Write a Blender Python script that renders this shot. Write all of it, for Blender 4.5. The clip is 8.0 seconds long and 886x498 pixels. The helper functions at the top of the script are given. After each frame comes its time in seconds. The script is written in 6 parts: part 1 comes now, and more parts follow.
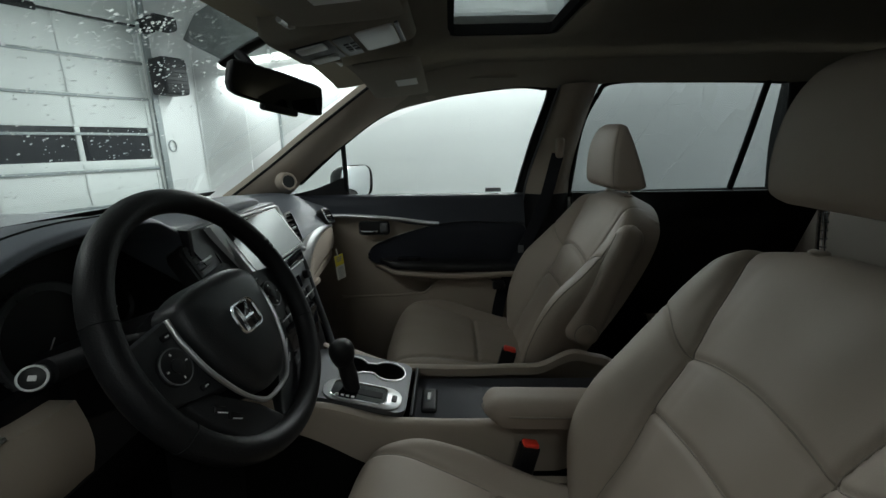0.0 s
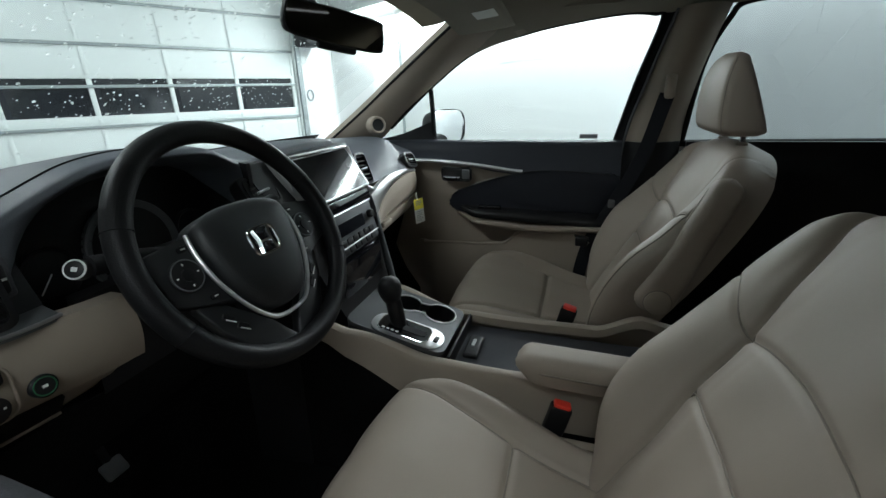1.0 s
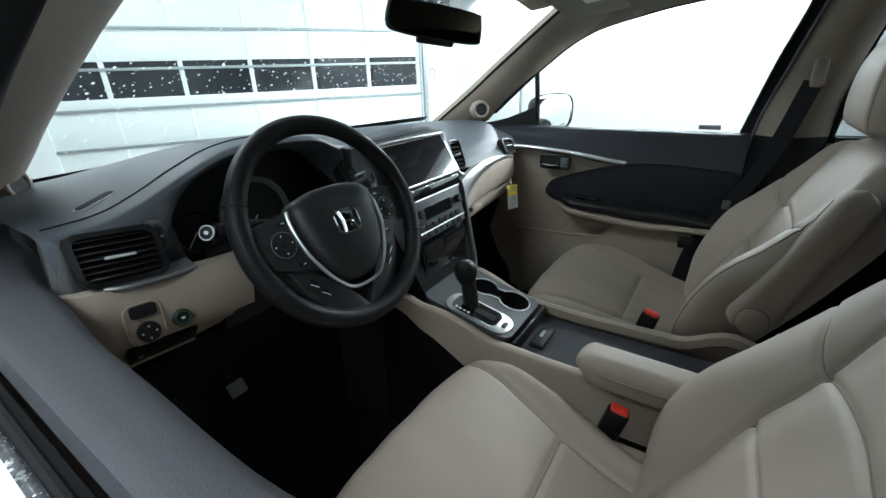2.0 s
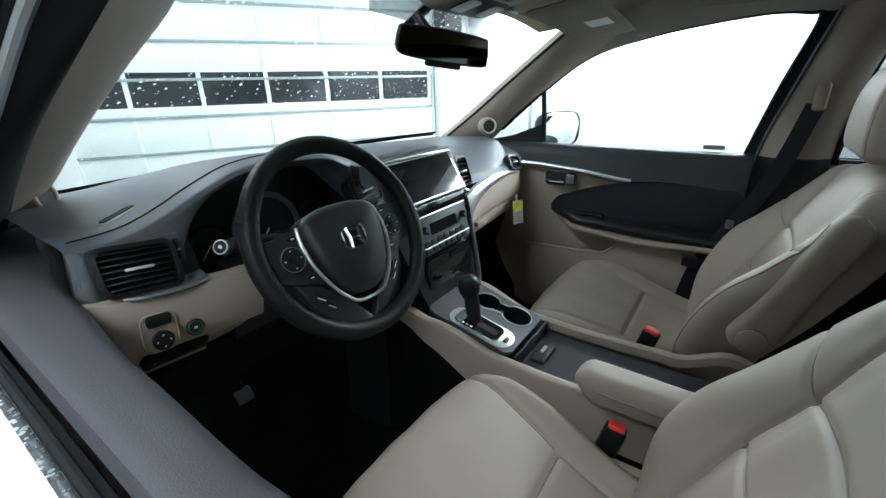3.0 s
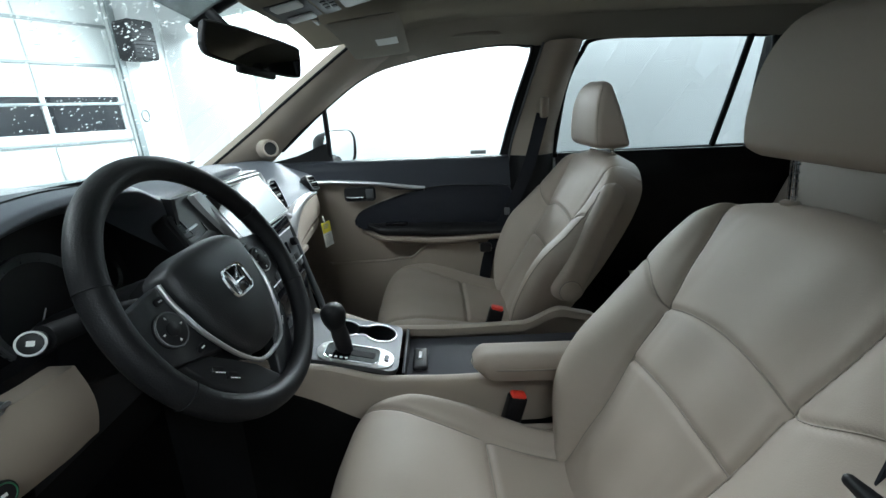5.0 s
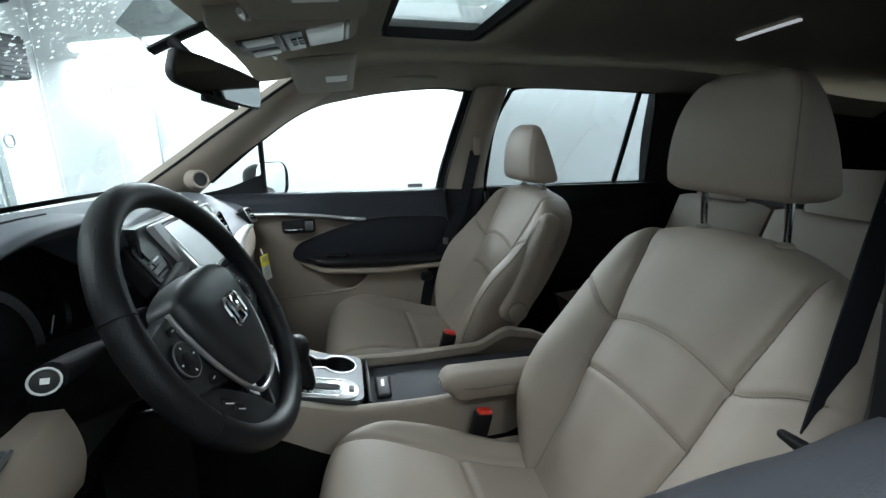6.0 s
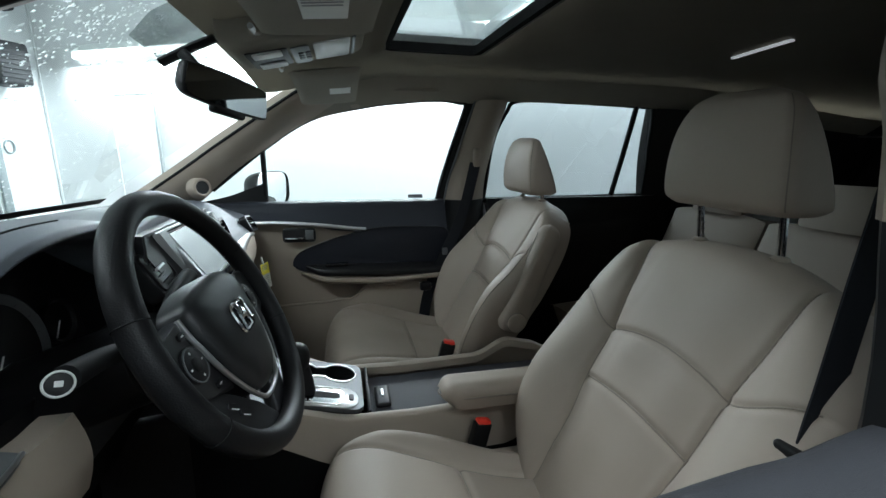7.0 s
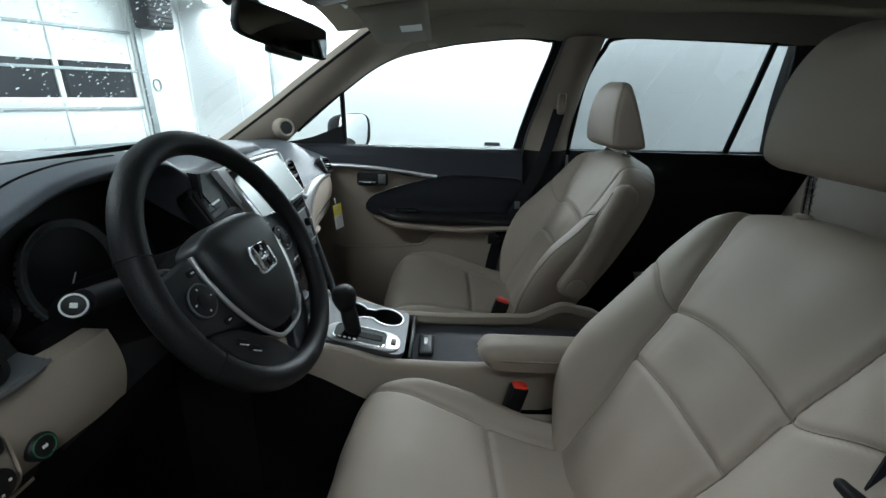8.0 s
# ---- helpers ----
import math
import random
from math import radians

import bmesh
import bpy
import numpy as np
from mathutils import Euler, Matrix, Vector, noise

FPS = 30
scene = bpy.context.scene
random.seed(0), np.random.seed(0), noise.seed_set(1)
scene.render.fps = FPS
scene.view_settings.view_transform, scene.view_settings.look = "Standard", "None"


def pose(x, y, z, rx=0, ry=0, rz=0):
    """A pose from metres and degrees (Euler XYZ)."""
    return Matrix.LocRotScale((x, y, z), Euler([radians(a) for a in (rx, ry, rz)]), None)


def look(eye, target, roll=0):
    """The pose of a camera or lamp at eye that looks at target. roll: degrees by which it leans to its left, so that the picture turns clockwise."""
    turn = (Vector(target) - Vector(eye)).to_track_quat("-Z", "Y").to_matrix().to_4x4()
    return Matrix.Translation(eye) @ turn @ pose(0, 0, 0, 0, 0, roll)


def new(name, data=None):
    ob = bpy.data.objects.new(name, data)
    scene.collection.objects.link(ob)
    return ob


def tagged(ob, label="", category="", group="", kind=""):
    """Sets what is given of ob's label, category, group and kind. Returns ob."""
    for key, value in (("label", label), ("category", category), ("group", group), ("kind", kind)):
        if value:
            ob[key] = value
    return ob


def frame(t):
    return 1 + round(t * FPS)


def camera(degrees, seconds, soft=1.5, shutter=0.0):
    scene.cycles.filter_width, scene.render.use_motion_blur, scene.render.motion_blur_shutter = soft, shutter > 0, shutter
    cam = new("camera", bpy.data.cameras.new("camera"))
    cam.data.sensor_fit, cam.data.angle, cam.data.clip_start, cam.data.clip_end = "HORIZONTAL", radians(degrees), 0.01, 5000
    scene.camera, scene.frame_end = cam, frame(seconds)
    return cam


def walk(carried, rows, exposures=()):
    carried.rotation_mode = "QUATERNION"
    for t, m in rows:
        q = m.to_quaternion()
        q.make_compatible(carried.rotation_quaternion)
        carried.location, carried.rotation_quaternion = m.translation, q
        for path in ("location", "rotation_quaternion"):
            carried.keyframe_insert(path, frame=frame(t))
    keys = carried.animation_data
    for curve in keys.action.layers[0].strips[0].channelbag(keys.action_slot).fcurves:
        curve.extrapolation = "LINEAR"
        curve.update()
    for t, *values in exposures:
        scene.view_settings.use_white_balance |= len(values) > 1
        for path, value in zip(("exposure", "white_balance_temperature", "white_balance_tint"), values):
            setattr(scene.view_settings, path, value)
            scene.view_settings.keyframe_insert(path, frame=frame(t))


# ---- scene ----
cam = camera(92.8, 8.0)
PATH = [
    (0, (-0.015, -0.93, 1.364), (-0.05, 1.009, 0.874), -0.9),
    (0.5, (0.069, -0.897, 1.351), (-0.251, 0.982, 0.745), -1.4),
    (1, (0.145, -0.885, 1.337), (-0.442, 0.897, 0.646), -1.8),
    (1.5, (0.194, -0.885, 1.347), (-0.653, 0.779, 0.632), -2.1),
    (2, (0.229, -0.886, 1.37), (-0.805, 0.643, 0.599), -2.0),
    (2.2, (0.24, -0.89, 1.385), (-0.84, 0.612, 0.624), -1.8),
    (3.3, (0.25, -0.899, 1.391), (-0.818, 0.632, 0.673), -1.4),
    (3.5, (0.243, -0.901, 1.386), (-0.806, 0.637, 0.654), -1.9),
    (4, (0.206, -0.897, 1.363), (-0.689, 0.758, 0.684), -3.0),
    (4.5, (0.105, -0.907, 1.358), (-0.358, 0.934, 0.728), -4.4),
    (4.7, (0.056, -0.923, 1.358), (-0.185, 0.955, 0.713), -3.5),
    (5.8, (-0.13, -0.977, 1.359), (0.249, 0.909, 0.811), -0.5),
    (6, (-0.14, -0.983, 1.36), (0.303, 0.903, 0.86), -0.2),
    (6.5, (-0.154, -0.991, 1.369), (0.337, 0.902, 0.949), 0.1),
    (7, (-0.152, -0.993, 1.362), (0.307, 0.9, 0.911), 0.5),
    (7.5, (-0.105, -0.979, 1.361), (0.174, 0.911, 0.771), 1.6),
    (8, (-0.039, -0.96, 1.366), (-0.027, 0.915, 0.672), 1.5),
]
walk(cam, [(t, look(eye, target, roll)) for t, eye, target, roll in PATH],
     exposures=((0.0, -0.97, 6750, 10), (0.5, -0.80, 6600, 10), (1.0, -0.22, 6450, 10), (1.5, 0.16, 6400, 10), (2.0, 0.46, 6250, 10), (3.5, 0.62, 6150, 10), (4.5, 0.54, 6200, 10), (6.0, 0.44, 6200, 10), (8.0, 0.08, 6200, 10)))

# ---- world and large lights ----
world = bpy.data.worlds.new("world")
scene.world = world
world.use_nodes = True
world.node_tree.nodes["Background"].inputs[0].default_value = (0.6, 0.7, 0.8, 1)
world.node_tree.nodes["Background"].inputs[1].default_value = 0.05
TUBE_LIGHT = 4.0       # emission of the fluorescent tubes
RIGHT_WATTS, MIDDLE_FILL_WATTS = 385.0, 150.0
# the wash bay stands turned against the car: x' runs along the side wall, y' along the overhead door
BAY = pose(-3.48, 5.14, 0, 0, 0, -29.3)


# ---- materials ----
def material(name, base, rough=0.5, metal=0.0, var=0.10, scale=9.0, grain=180.0, bump=0.05, cells=False, coat=0.0, rvar=0.08):
    m = bpy.data.materials.new(name)
    m.use_nodes = True
    nt = m.node_tree
    b = nt.nodes["Principled BSDF"]
    tc = nt.nodes.new("ShaderNodeTexCoord")
    big = nt.nodes.new("ShaderNodeTexNoise")
    big.inputs["Scale"].default_value, big.inputs["Detail"].default_value = scale, 5
    fine = nt.nodes.new("ShaderNodeTexVoronoi" if cells else "ShaderNodeTexNoise")
    fine.inputs["Scale"].default_value = grain
    nt.links.new(tc.outputs["Object"], big.inputs["Vector"])
    nt.links.new(tc.outputs["Object"], fine.inputs["Vector"])
    lo = tuple(c * (1 - var) for c in base) + (1,)
    hi = tuple(min(1, c * (1 + var)) for c in base) + (1,)
    mix = nt.nodes.new("ShaderNodeMix")
    mix.data_type = "RGBA"
    mix.inputs[6].default_value, mix.inputs[7].default_value = lo, hi
    nt.links.new(big.outputs[0], mix.inputs[0])
    nt.links.new(mix.outputs[2], b.inputs["Base Color"])
    rr = nt.nodes.new("ShaderNodeMapRange")
    rr.inputs["To Min"].default_value, rr.inputs["To Max"].default_value = max(0.02, rough - rvar), min(1, rough + rvar)
    nt.links.new(big.outputs[0], rr.inputs["Value"])
    nt.links.new(rr.outputs[0], b.inputs["Roughness"])
    b.inputs["Metallic"].default_value = metal
    b.inputs["Coat Weight"].default_value = coat
    if bump:
        bp = nt.nodes.new("ShaderNodeBump")
        bp.inputs["Strength"].default_value, bp.inputs["Distance"].default_value = bump, 0.002
        nt.links.new(fine.outputs[0], bp.inputs["Height"])
        nt.links.new(bp.outputs[0], b.inputs["Normal"])
    return m


def glass(name, tint=(1, 1, 1), gloss=0.03):
    m = bpy.data.materials.new(name)
    m.use_nodes = True
    nt = m.node_tree
    nt.nodes.clear()
    out = nt.nodes.new("ShaderNodeOutputMaterial")
    tr = nt.nodes.new("ShaderNodeBsdfTransparent")
    tr.inputs[0].default_value = (*tint, 1)
    gl = nt.nodes.new("ShaderNodeBsdfGlossy")
    gl.inputs["Roughness"].default_value = gloss
    lw = nt.nodes.new("ShaderNodeLayerWeight")
    lw.inputs[0].default_value = 0.5
    pw = nt.nodes.new("ShaderNodeMath")
    pw.operation, pw.inputs[1].default_value = "POWER", 4.0
    fr = nt.nodes.new("ShaderNodeMath")
    fr.operation, fr.inputs[1].default_value, fr.inputs[2].default_value = "MULTIPLY_ADD", 0.55, 0.045
    nt.links.new(lw.outputs["Facing"], pw.inputs[0])
    nt.links.new(pw.outputs[0], fr.inputs[0])
    mx = nt.nodes.new("ShaderNodeMixShader")
    nt.links.new(fr.outputs[0], mx.inputs[0])
    nt.links.new(tr.outputs[0], mx.inputs[1])
    nt.links.new(gl.outputs[0], mx.inputs[2])
    nt.links.new(mx.outputs[0], out.inputs[0])
    return m


def emitter(name, colour, strength):
    m = bpy.data.materials.new(name)
    m.use_nodes = True
    b = m.node_tree.nodes["Principled BSDF"]
    b.inputs["Emission Color"].default_value = (*colour, 1)
    b.inputs["Emission Strength"].default_value = strength
    b.inputs["Base Color"].default_value = (*colour, 1)
    return m


LEATHER = material("beige leather", (0.300, 0.246, 0.204), 0.60, var=0.06, scale=6, grain=650, bump=0.06, cells=True)
STITCH = material("seam thread", (0.20, 0.168, 0.137), 0.7, var=0.1, bump=0)
BEIGE = material("beige plastic", (0.325, 0.270, 0.220), 0.55, var=0.05, scale=5, grain=700, bump=0.08)
CLOTH = material("headliner cloth", (0.26, 0.238, 0.20), 0.95, var=0.06, scale=14, grain=900, bump=0.15)
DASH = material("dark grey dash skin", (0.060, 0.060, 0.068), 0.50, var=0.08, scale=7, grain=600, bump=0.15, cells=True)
# lighter copy of the dash skin: light from the windscreen put into the colour
DASHTOP = material("dash skin lightened for windscreen light", (0.088, 0.096, 0.110), 0.52, var=0.08, scale=7, grain=600, bump=0.15, cells=True)
INSERT = material("dark padded vinyl", (0.017, 0.019, 0.026), 0.55, var=0.08, scale=7, grain=600, bump=0.15, cells=True)
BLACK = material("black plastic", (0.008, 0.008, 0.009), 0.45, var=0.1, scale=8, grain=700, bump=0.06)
RIMSKIN = material("black wheel leather", (0.0095, 0.0095, 0.0105), 0.46, var=0.1, scale=10, grain=500, bump=0.12, cells=True)
HUBSKIN = material("dark grey wheel plastic", (0.011, 0.0117, 0.0131), 0.44, var=0.08, scale=10, grain=600, bump=0.10, cells=True)
GLOSSBLACK = material("gloss black", (0.008, 0.008, 0.010), 0.10, var=0.05, bump=0, rvar=0.03, coat=0.4)
# near-black: the lower cabin's shade is put into this colour
CARPET = material("carpet, black with lower cabin shade", (0.006, 0.006, 0.006), 0.98, var=0.25, scale=40, grain=900, bump=0.5)
WETSEAL = material("wet grey seal", (0.055, 0.056, 0.064), 0.28, var=0.2, scale=60, grain=300, bump=0.3)
RUBBER = material("rubber seal", (0.012, 0.012, 0.013), 0.7, var=0.1, bump=0.03)
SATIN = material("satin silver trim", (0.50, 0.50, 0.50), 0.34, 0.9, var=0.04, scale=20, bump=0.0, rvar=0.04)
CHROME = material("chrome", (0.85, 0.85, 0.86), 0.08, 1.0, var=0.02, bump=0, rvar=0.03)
# lighter copy of the satin trim, with a bright reflection put into its colour
LITSATIN = material("satin silver lightened for its reflection", (0.56, 0.57, 0.58), 0.36, 0.35, var=0.04, scale=20, bump=0.0)
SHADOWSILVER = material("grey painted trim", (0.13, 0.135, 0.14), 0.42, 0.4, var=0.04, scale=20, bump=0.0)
GEARPANEL = material("grey metallic panel", (0.075, 0.078, 0.082), 0.42, 0.35, var=0.05, scale=30, bump=0.0)
WEBBING = material("belt webbing", (0.020, 0.021, 0.025), 0.8, var=0.12, scale=30, grain=900, bump=0.3)
RED = material("red button", (0.80, 0.05, 0.03), 0.35, var=0.06, bump=0)
WHITE = material("white print", (0.75, 0.75, 0.73), 0.6, var=0.04, bump=0)
YELLOW = material("yellow card", (0.72, 0.60, 0.03), 0.6, var=0.05, bump=0)
PAPER = material("white label", (0.70, 0.70, 0.67), 0.6, var=0.05, scale=60, bump=0)
GREYINK = material("grey ink", (0.25, 0.25, 0.26), 0.6, var=0.05, bump=0)
SCREEN = material("display glass", (0.010, 0.011, 0.014), 0.06, var=0.05, bump=0, rvar=0.02, coat=0.5)
LENS = material("frosted lamp lens", (0.62, 0.63, 0.62), 0.35, var=0.03, bump=0)
PAINT = material("silver car paint", (0.78, 0.80, 0.82), 0.30, 0.1, var=0.04, scale=30, bump=0, coat=0.6)
DIMMED = material("dimmed mirror", (0.52, 0.53, 0.53), 0.03, 1.0, var=0.01, bump=0, rvar=0.01)
MIRROR = material("mirror silver", (0.82, 0.83, 0.84), 0.02, 1.0, var=0.01, bump=0, rvar=0.01)
GLASS = glass("clear glass", (0.90, 0.94, 0.93))
SHADEBAND = glass("shaded glass", (0.34, 0.36, 0.36), 0.2)
DARKGLASS = glass("very dark glass", (0.10, 0.11, 0.11))
PRIVACY = glass("privacy glass", (0.25, 0.268, 0.272))
WALLWHITE = material("white painted blockwork", (0.78, 0.80, 0.80), 0.55, var=0.06, scale=1.3, grain=30, bump=0.15)
DOORWHITE = material("white door panel", (0.76, 0.80, 0.79), 0.5, var=0.05, scale=1.5, grain=50, bump=0.06)
DOORSTEEL = material("grey galvanised strip", (0.30, 0.335, 0.34), 0.45, 0.2, var=0.15, scale=6, grain=60, bump=0.05)
NIGHT = material("dark window pane", (0.010, 0.012, 0.016), 0.10, var=0.2, bump=0)
CONCRETE = material("wet concrete floor", (0.20, 0.20, 0.19), 0.40, var=0.3, scale=1.2, grain=60, bump=0.25, rvar=0.25)
DARKMETAL = material("dark heater casing", (0.014, 0.015, 0.016), 0.7, 0.4, var=0.2, scale=8, bump=0.05)
GREEN = material("green symbol", (0.015, 0.11, 0.05), 0.4, var=0.05, bump=0)
# the white translucent share imitates light that clear drops refract
WATER = bpy.data.materials.new("water drop")
WATER.use_nodes = True
_nt = WATER.node_tree
_nt.nodes.clear()
_out, _clear, _milk, _shine = [_nt.nodes.new("ShaderNode" + k) for k in ("OutputMaterial", "BsdfTransparent", "BsdfTranslucent", "BsdfGlossy")]
_milk.inputs[0].default_value = (0.98, 0.99, 0.99, 1)
_shine.inputs["Roughness"].default_value = 0.08
_mix1, _mix2 = _nt.nodes.new("ShaderNodeMixShader"), _nt.nodes.new("ShaderNodeMixShader")
_mix1.inputs[0].default_value, _mix2.inputs[0].default_value = 0.90, 0.10
_nt.links.new(_clear.outputs[0], _mix1.inputs[1])
_nt.links.new(_milk.outputs[0], _mix1.inputs[2])
_nt.links.new(_mix1.outputs[0], _mix2.inputs[1])
_nt.links.new(_shine.outputs[0], _mix2.inputs[2])
_nt.links.new(_mix2.outputs[0], _out.inputs[0])
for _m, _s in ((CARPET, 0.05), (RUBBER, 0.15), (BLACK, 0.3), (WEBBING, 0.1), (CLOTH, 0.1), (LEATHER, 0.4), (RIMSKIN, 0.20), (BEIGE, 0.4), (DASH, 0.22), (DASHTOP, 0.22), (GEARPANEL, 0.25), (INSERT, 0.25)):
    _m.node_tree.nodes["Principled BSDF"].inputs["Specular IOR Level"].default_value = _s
TUBE = emitter("lit fluorescent tube", (0.93, 1.0, 0.98), TUBE_LIGHT)


# ---- mesh helpers ----
def smooth(t):
    t = max(0.0, min(1.0, t))
    return t * t * (3 - 2 * t)


def lerp(a, b, t):
    return a + (b - a) * t


def curve(keys, t):
    """Smooth value of a table of (position, value) at t."""
    if t <= keys[0][0]:
        return keys[0][1]
    for (a, va), (b, vb) in zip(keys, keys[1:]):
        if t <= b:
            return lerp(va, vb, smooth((t - a) / (b - a)))
    return keys[-1][1]


def line(keys, t):
    if t <= keys[0][0]:
        return keys[0][1]
    for (a, va), (b, vb) in zip(keys, keys[1:]):
        if t <= b:
            return lerp(va, vb, (t - a) / (b - a))
    return keys[-1][1]


def flow(keys, t):
    """Value of a table of (position, value) at t, along a smooth curve through its keys."""
    if t <= keys[0][0]:
        return keys[0][1]
    if t >= keys[-1][0]:
        return keys[-1][1]
    i = max(k for k in range(len(keys) - 1) if keys[k][0] <= t)

    def slope(j):
        a, b = max(0, j - 1), min(len(keys) - 1, j + 1)
        return (keys[b][1] - keys[a][1]) / (keys[b][0] - keys[a][0])
    (x0, y0), (x1, y1) = keys[i], keys[i + 1]
    w = x1 - x0
    k = (t - x0) / w
    return (2 * k ** 3 - 3 * k * k + 1) * y0 + (k ** 3 - 2 * k * k + k) * w * slope(i) + (3 * k * k - 2 * k ** 3) * y1 + (k ** 3 - k * k) * w * slope(i + 1)


def spline(points, n):
    """n points along a smooth curve through the given ones."""
    p = [Vector(q) for q in points]
    p = [2 * p[0] - p[1]] + p + [2 * p[-1] - p[-2]]
    out = []
    m = len(p) - 3
    for k in range(n):
        s = k / (n - 1) * m
        i = min(int(s), m - 1)
        t = s - i
        a, b, c, d = p[i:i + 4]
        out.append(0.5 * ((2 * b) + (c - a) * t + (2 * a - 5 * b + 4 * c - d) * t * t + (3 * b - a - 3 * c + d) * t ** 3))
    return out


def thing(name, label, category, group="", kind="", at=(0, 0, 0)):
    ob = new(name)
    ob.empty_display_size = 0.05
    ob.location = at
    return tagged(ob, label, category, group, kind)


def link_mesh(name, bm, mat, sharp=38):
    me = bpy.data.meshes.new(name)
    bmesh.ops.recalc_face_normals(bm, faces=bm.faces)
    bm.to_mesh(me)
    bm.free()
    me.shade_smooth()
    me.set_sharp_from_angle(angle=radians(sharp))
    me.materials.append(mat)
    return new(name, me)


def part(name, bm, mat, parent, label="", sharp=38):
    ob = link_mesh(name, bm, mat, sharp)
    ob.parent = parent
    # a thing carries its own place; a part lies at the origin of the world
    ob.matrix_parent_inverse = parent.matrix_basis.inverted() if parent.parent is None else Matrix.Identity(4)
    return tagged(ob, label)


def solid(name, bm, mat, label, category, kind="", group="", sharp=38):
    return tagged(link_mesh(name, bm, mat, sharp), label, category, group, kind)


def grid(fn, nu, nv, bm=None, close=False):
    """A sheet fn(u, v) -> point with u and v from 0 to 1."""
    bm = bm or bmesh.new()
    rows = [[bm.verts.new(fn(i / nu, j / nv)) for i in range(nu if close else nu + 1)] for j in range(nv + 1)]
    for a, b in zip(rows, rows[1:]):
        n = len(a)
        for i in range(n if close else n - 1):
            k = (i + 1) % n
            bm.faces.new((a[i], a[k], b[k], b[i]))
    return bm


def slab(fn, nu, nv, off):
    """A sheet with thickness: off is added to every point of its second face."""
    bm = bmesh.new()
    off = Vector(off)
    f = [[bm.verts.new(Vector(fn(i / nu, j / nv))) for i in range(nu + 1)] for j in range(nv + 1)]
    g = [[bm.verts.new(v.co + off) for v in row] for row in f]
    for s, flip in ((f, False), (g, True)):
        for a, b in zip(s, s[1:]):
            for i in range(nu):
                q = (a[i], a[i + 1], b[i + 1], b[i])
                bm.faces.new(q[::-1] if flip else q)
    rim = [(0, i) for i in range(nu)] + [(j, nu) for j in range(nv)] + [(nv, i) for i in range(nu, 0, -1)] + [(j, 0) for j in range(nv, 0, -1)]
    for (a, b), (c, d) in zip(rim, rim[1:] + rim[:1]):
        bm.faces.new((f[a][b], g[a][b], g[c][d], f[c][d]))
    return bm


def pillow(front, back, nu, nv):
    """A closed body from two sheets over the same (u, v), which share their rim."""
    bm = bmesh.new()
    f = [[bm.verts.new(Vector(front(i / nu, j / nv))) for i in range(nu + 1)] for j in range(nv + 1)]
    g = [[f[j][i] if i in (0, nu) or j in (0, nv) else bm.verts.new(Vector(back(i / nu, j / nv))) for i in range(nu + 1)] for j in range(nv + 1)]
    for s, flip in ((f, False), (g, True)):
        for a, b in zip(s, s[1:]):
            for i in range(nu):
                q = (a[i], a[i + 1], b[i + 1], b[i])
                if len(set(q)) == 4:
                    try:
                        bm.faces.new(q[::-1] if flip else q)
                    except ValueError:
                        pass
    return bm


def body_of(front, back, nu, nv):
    """A closed body from two sheets over the same (u, v), with a wall between their rims."""
    bm = bmesh.new()
    f = [[bm.verts.new(Vector(front(i / nu, j / nv))) for i in range(nu + 1)] for j in range(nv + 1)]
    g = [[bm.verts.new(Vector(back(i / nu, j / nv))) for i in range(nu + 1)] for j in range(nv + 1)]
    for sh, flip in ((f, False), (g, True)):
        for a, b in zip(sh, sh[1:]):
            for i in range(nu):
                q = (a[i], a[i + 1], b[i + 1], b[i])
                bm.faces.new(q[::-1] if flip else q)
    rim = [(0, i) for i in range(nu)] + [(j, nu) for j in range(nv)] + [(nv, i) for i in range(nu, 0, -1)] + [(j, 0) for j in range(nv, 0, -1)]
    mid = {k: bm.verts.new((f[k[0]][k[1]].co + g[k[0]][k[1]].co) / 2) for k in rim}
    for p, q in zip(rim, rim[1:] + rim[:1]):
        bm.faces.new((f[p[0]][p[1]], mid[p], mid[q], f[q[0]][q[1]]))
        bm.faces.new((mid[p], g[p[0]][p[1]], g[q[0]][q[1]], mid[q]))
    return bm


def loft(rings):
    bm = bmesh.new()
    rows = [[bm.verts.new(p) for p in r] for r in rings]
    n = len(rows[0])
    for a, b in zip(rows, rows[1:]):
        for k in range(n):
            bm.faces.new((a[k], a[(k + 1) % n], b[(k + 1) % n], b[k]))
    bm.faces.new(rows[0][::-1])
    bm.faces.new(rows[-1])
    return bm


def rbox(lo, hi, r=0.004, seg=2, m=None, bm=None):
    bm = bm or bmesh.new()
    lo, hi = Vector(lo), Vector(hi)
    made = bmesh.ops.create_cube(bm, size=1)["verts"]
    for v in made:
        v.co = Vector(((lo[k] + hi[k]) / 2 + v.co[k] * (hi[k] - lo[k]) for k in range(3)))
    if r:
        edges = list({e for v in made for e in v.link_edges})
        res = bmesh.ops.bevel(bm, geom=edges, offset=min(r, 0.49 * min(hi[k] - lo[k] for k in range(3))), segments=seg, profile=0.5, affect="EDGES")
        made = list({v for f in res["faces"] for v in f.verts} | {v for v in made if v.is_valid})
    if m is not None:
        bmesh.ops.transform(bm, matrix=m, verts=[v for v in made if v.is_valid])
    return bm


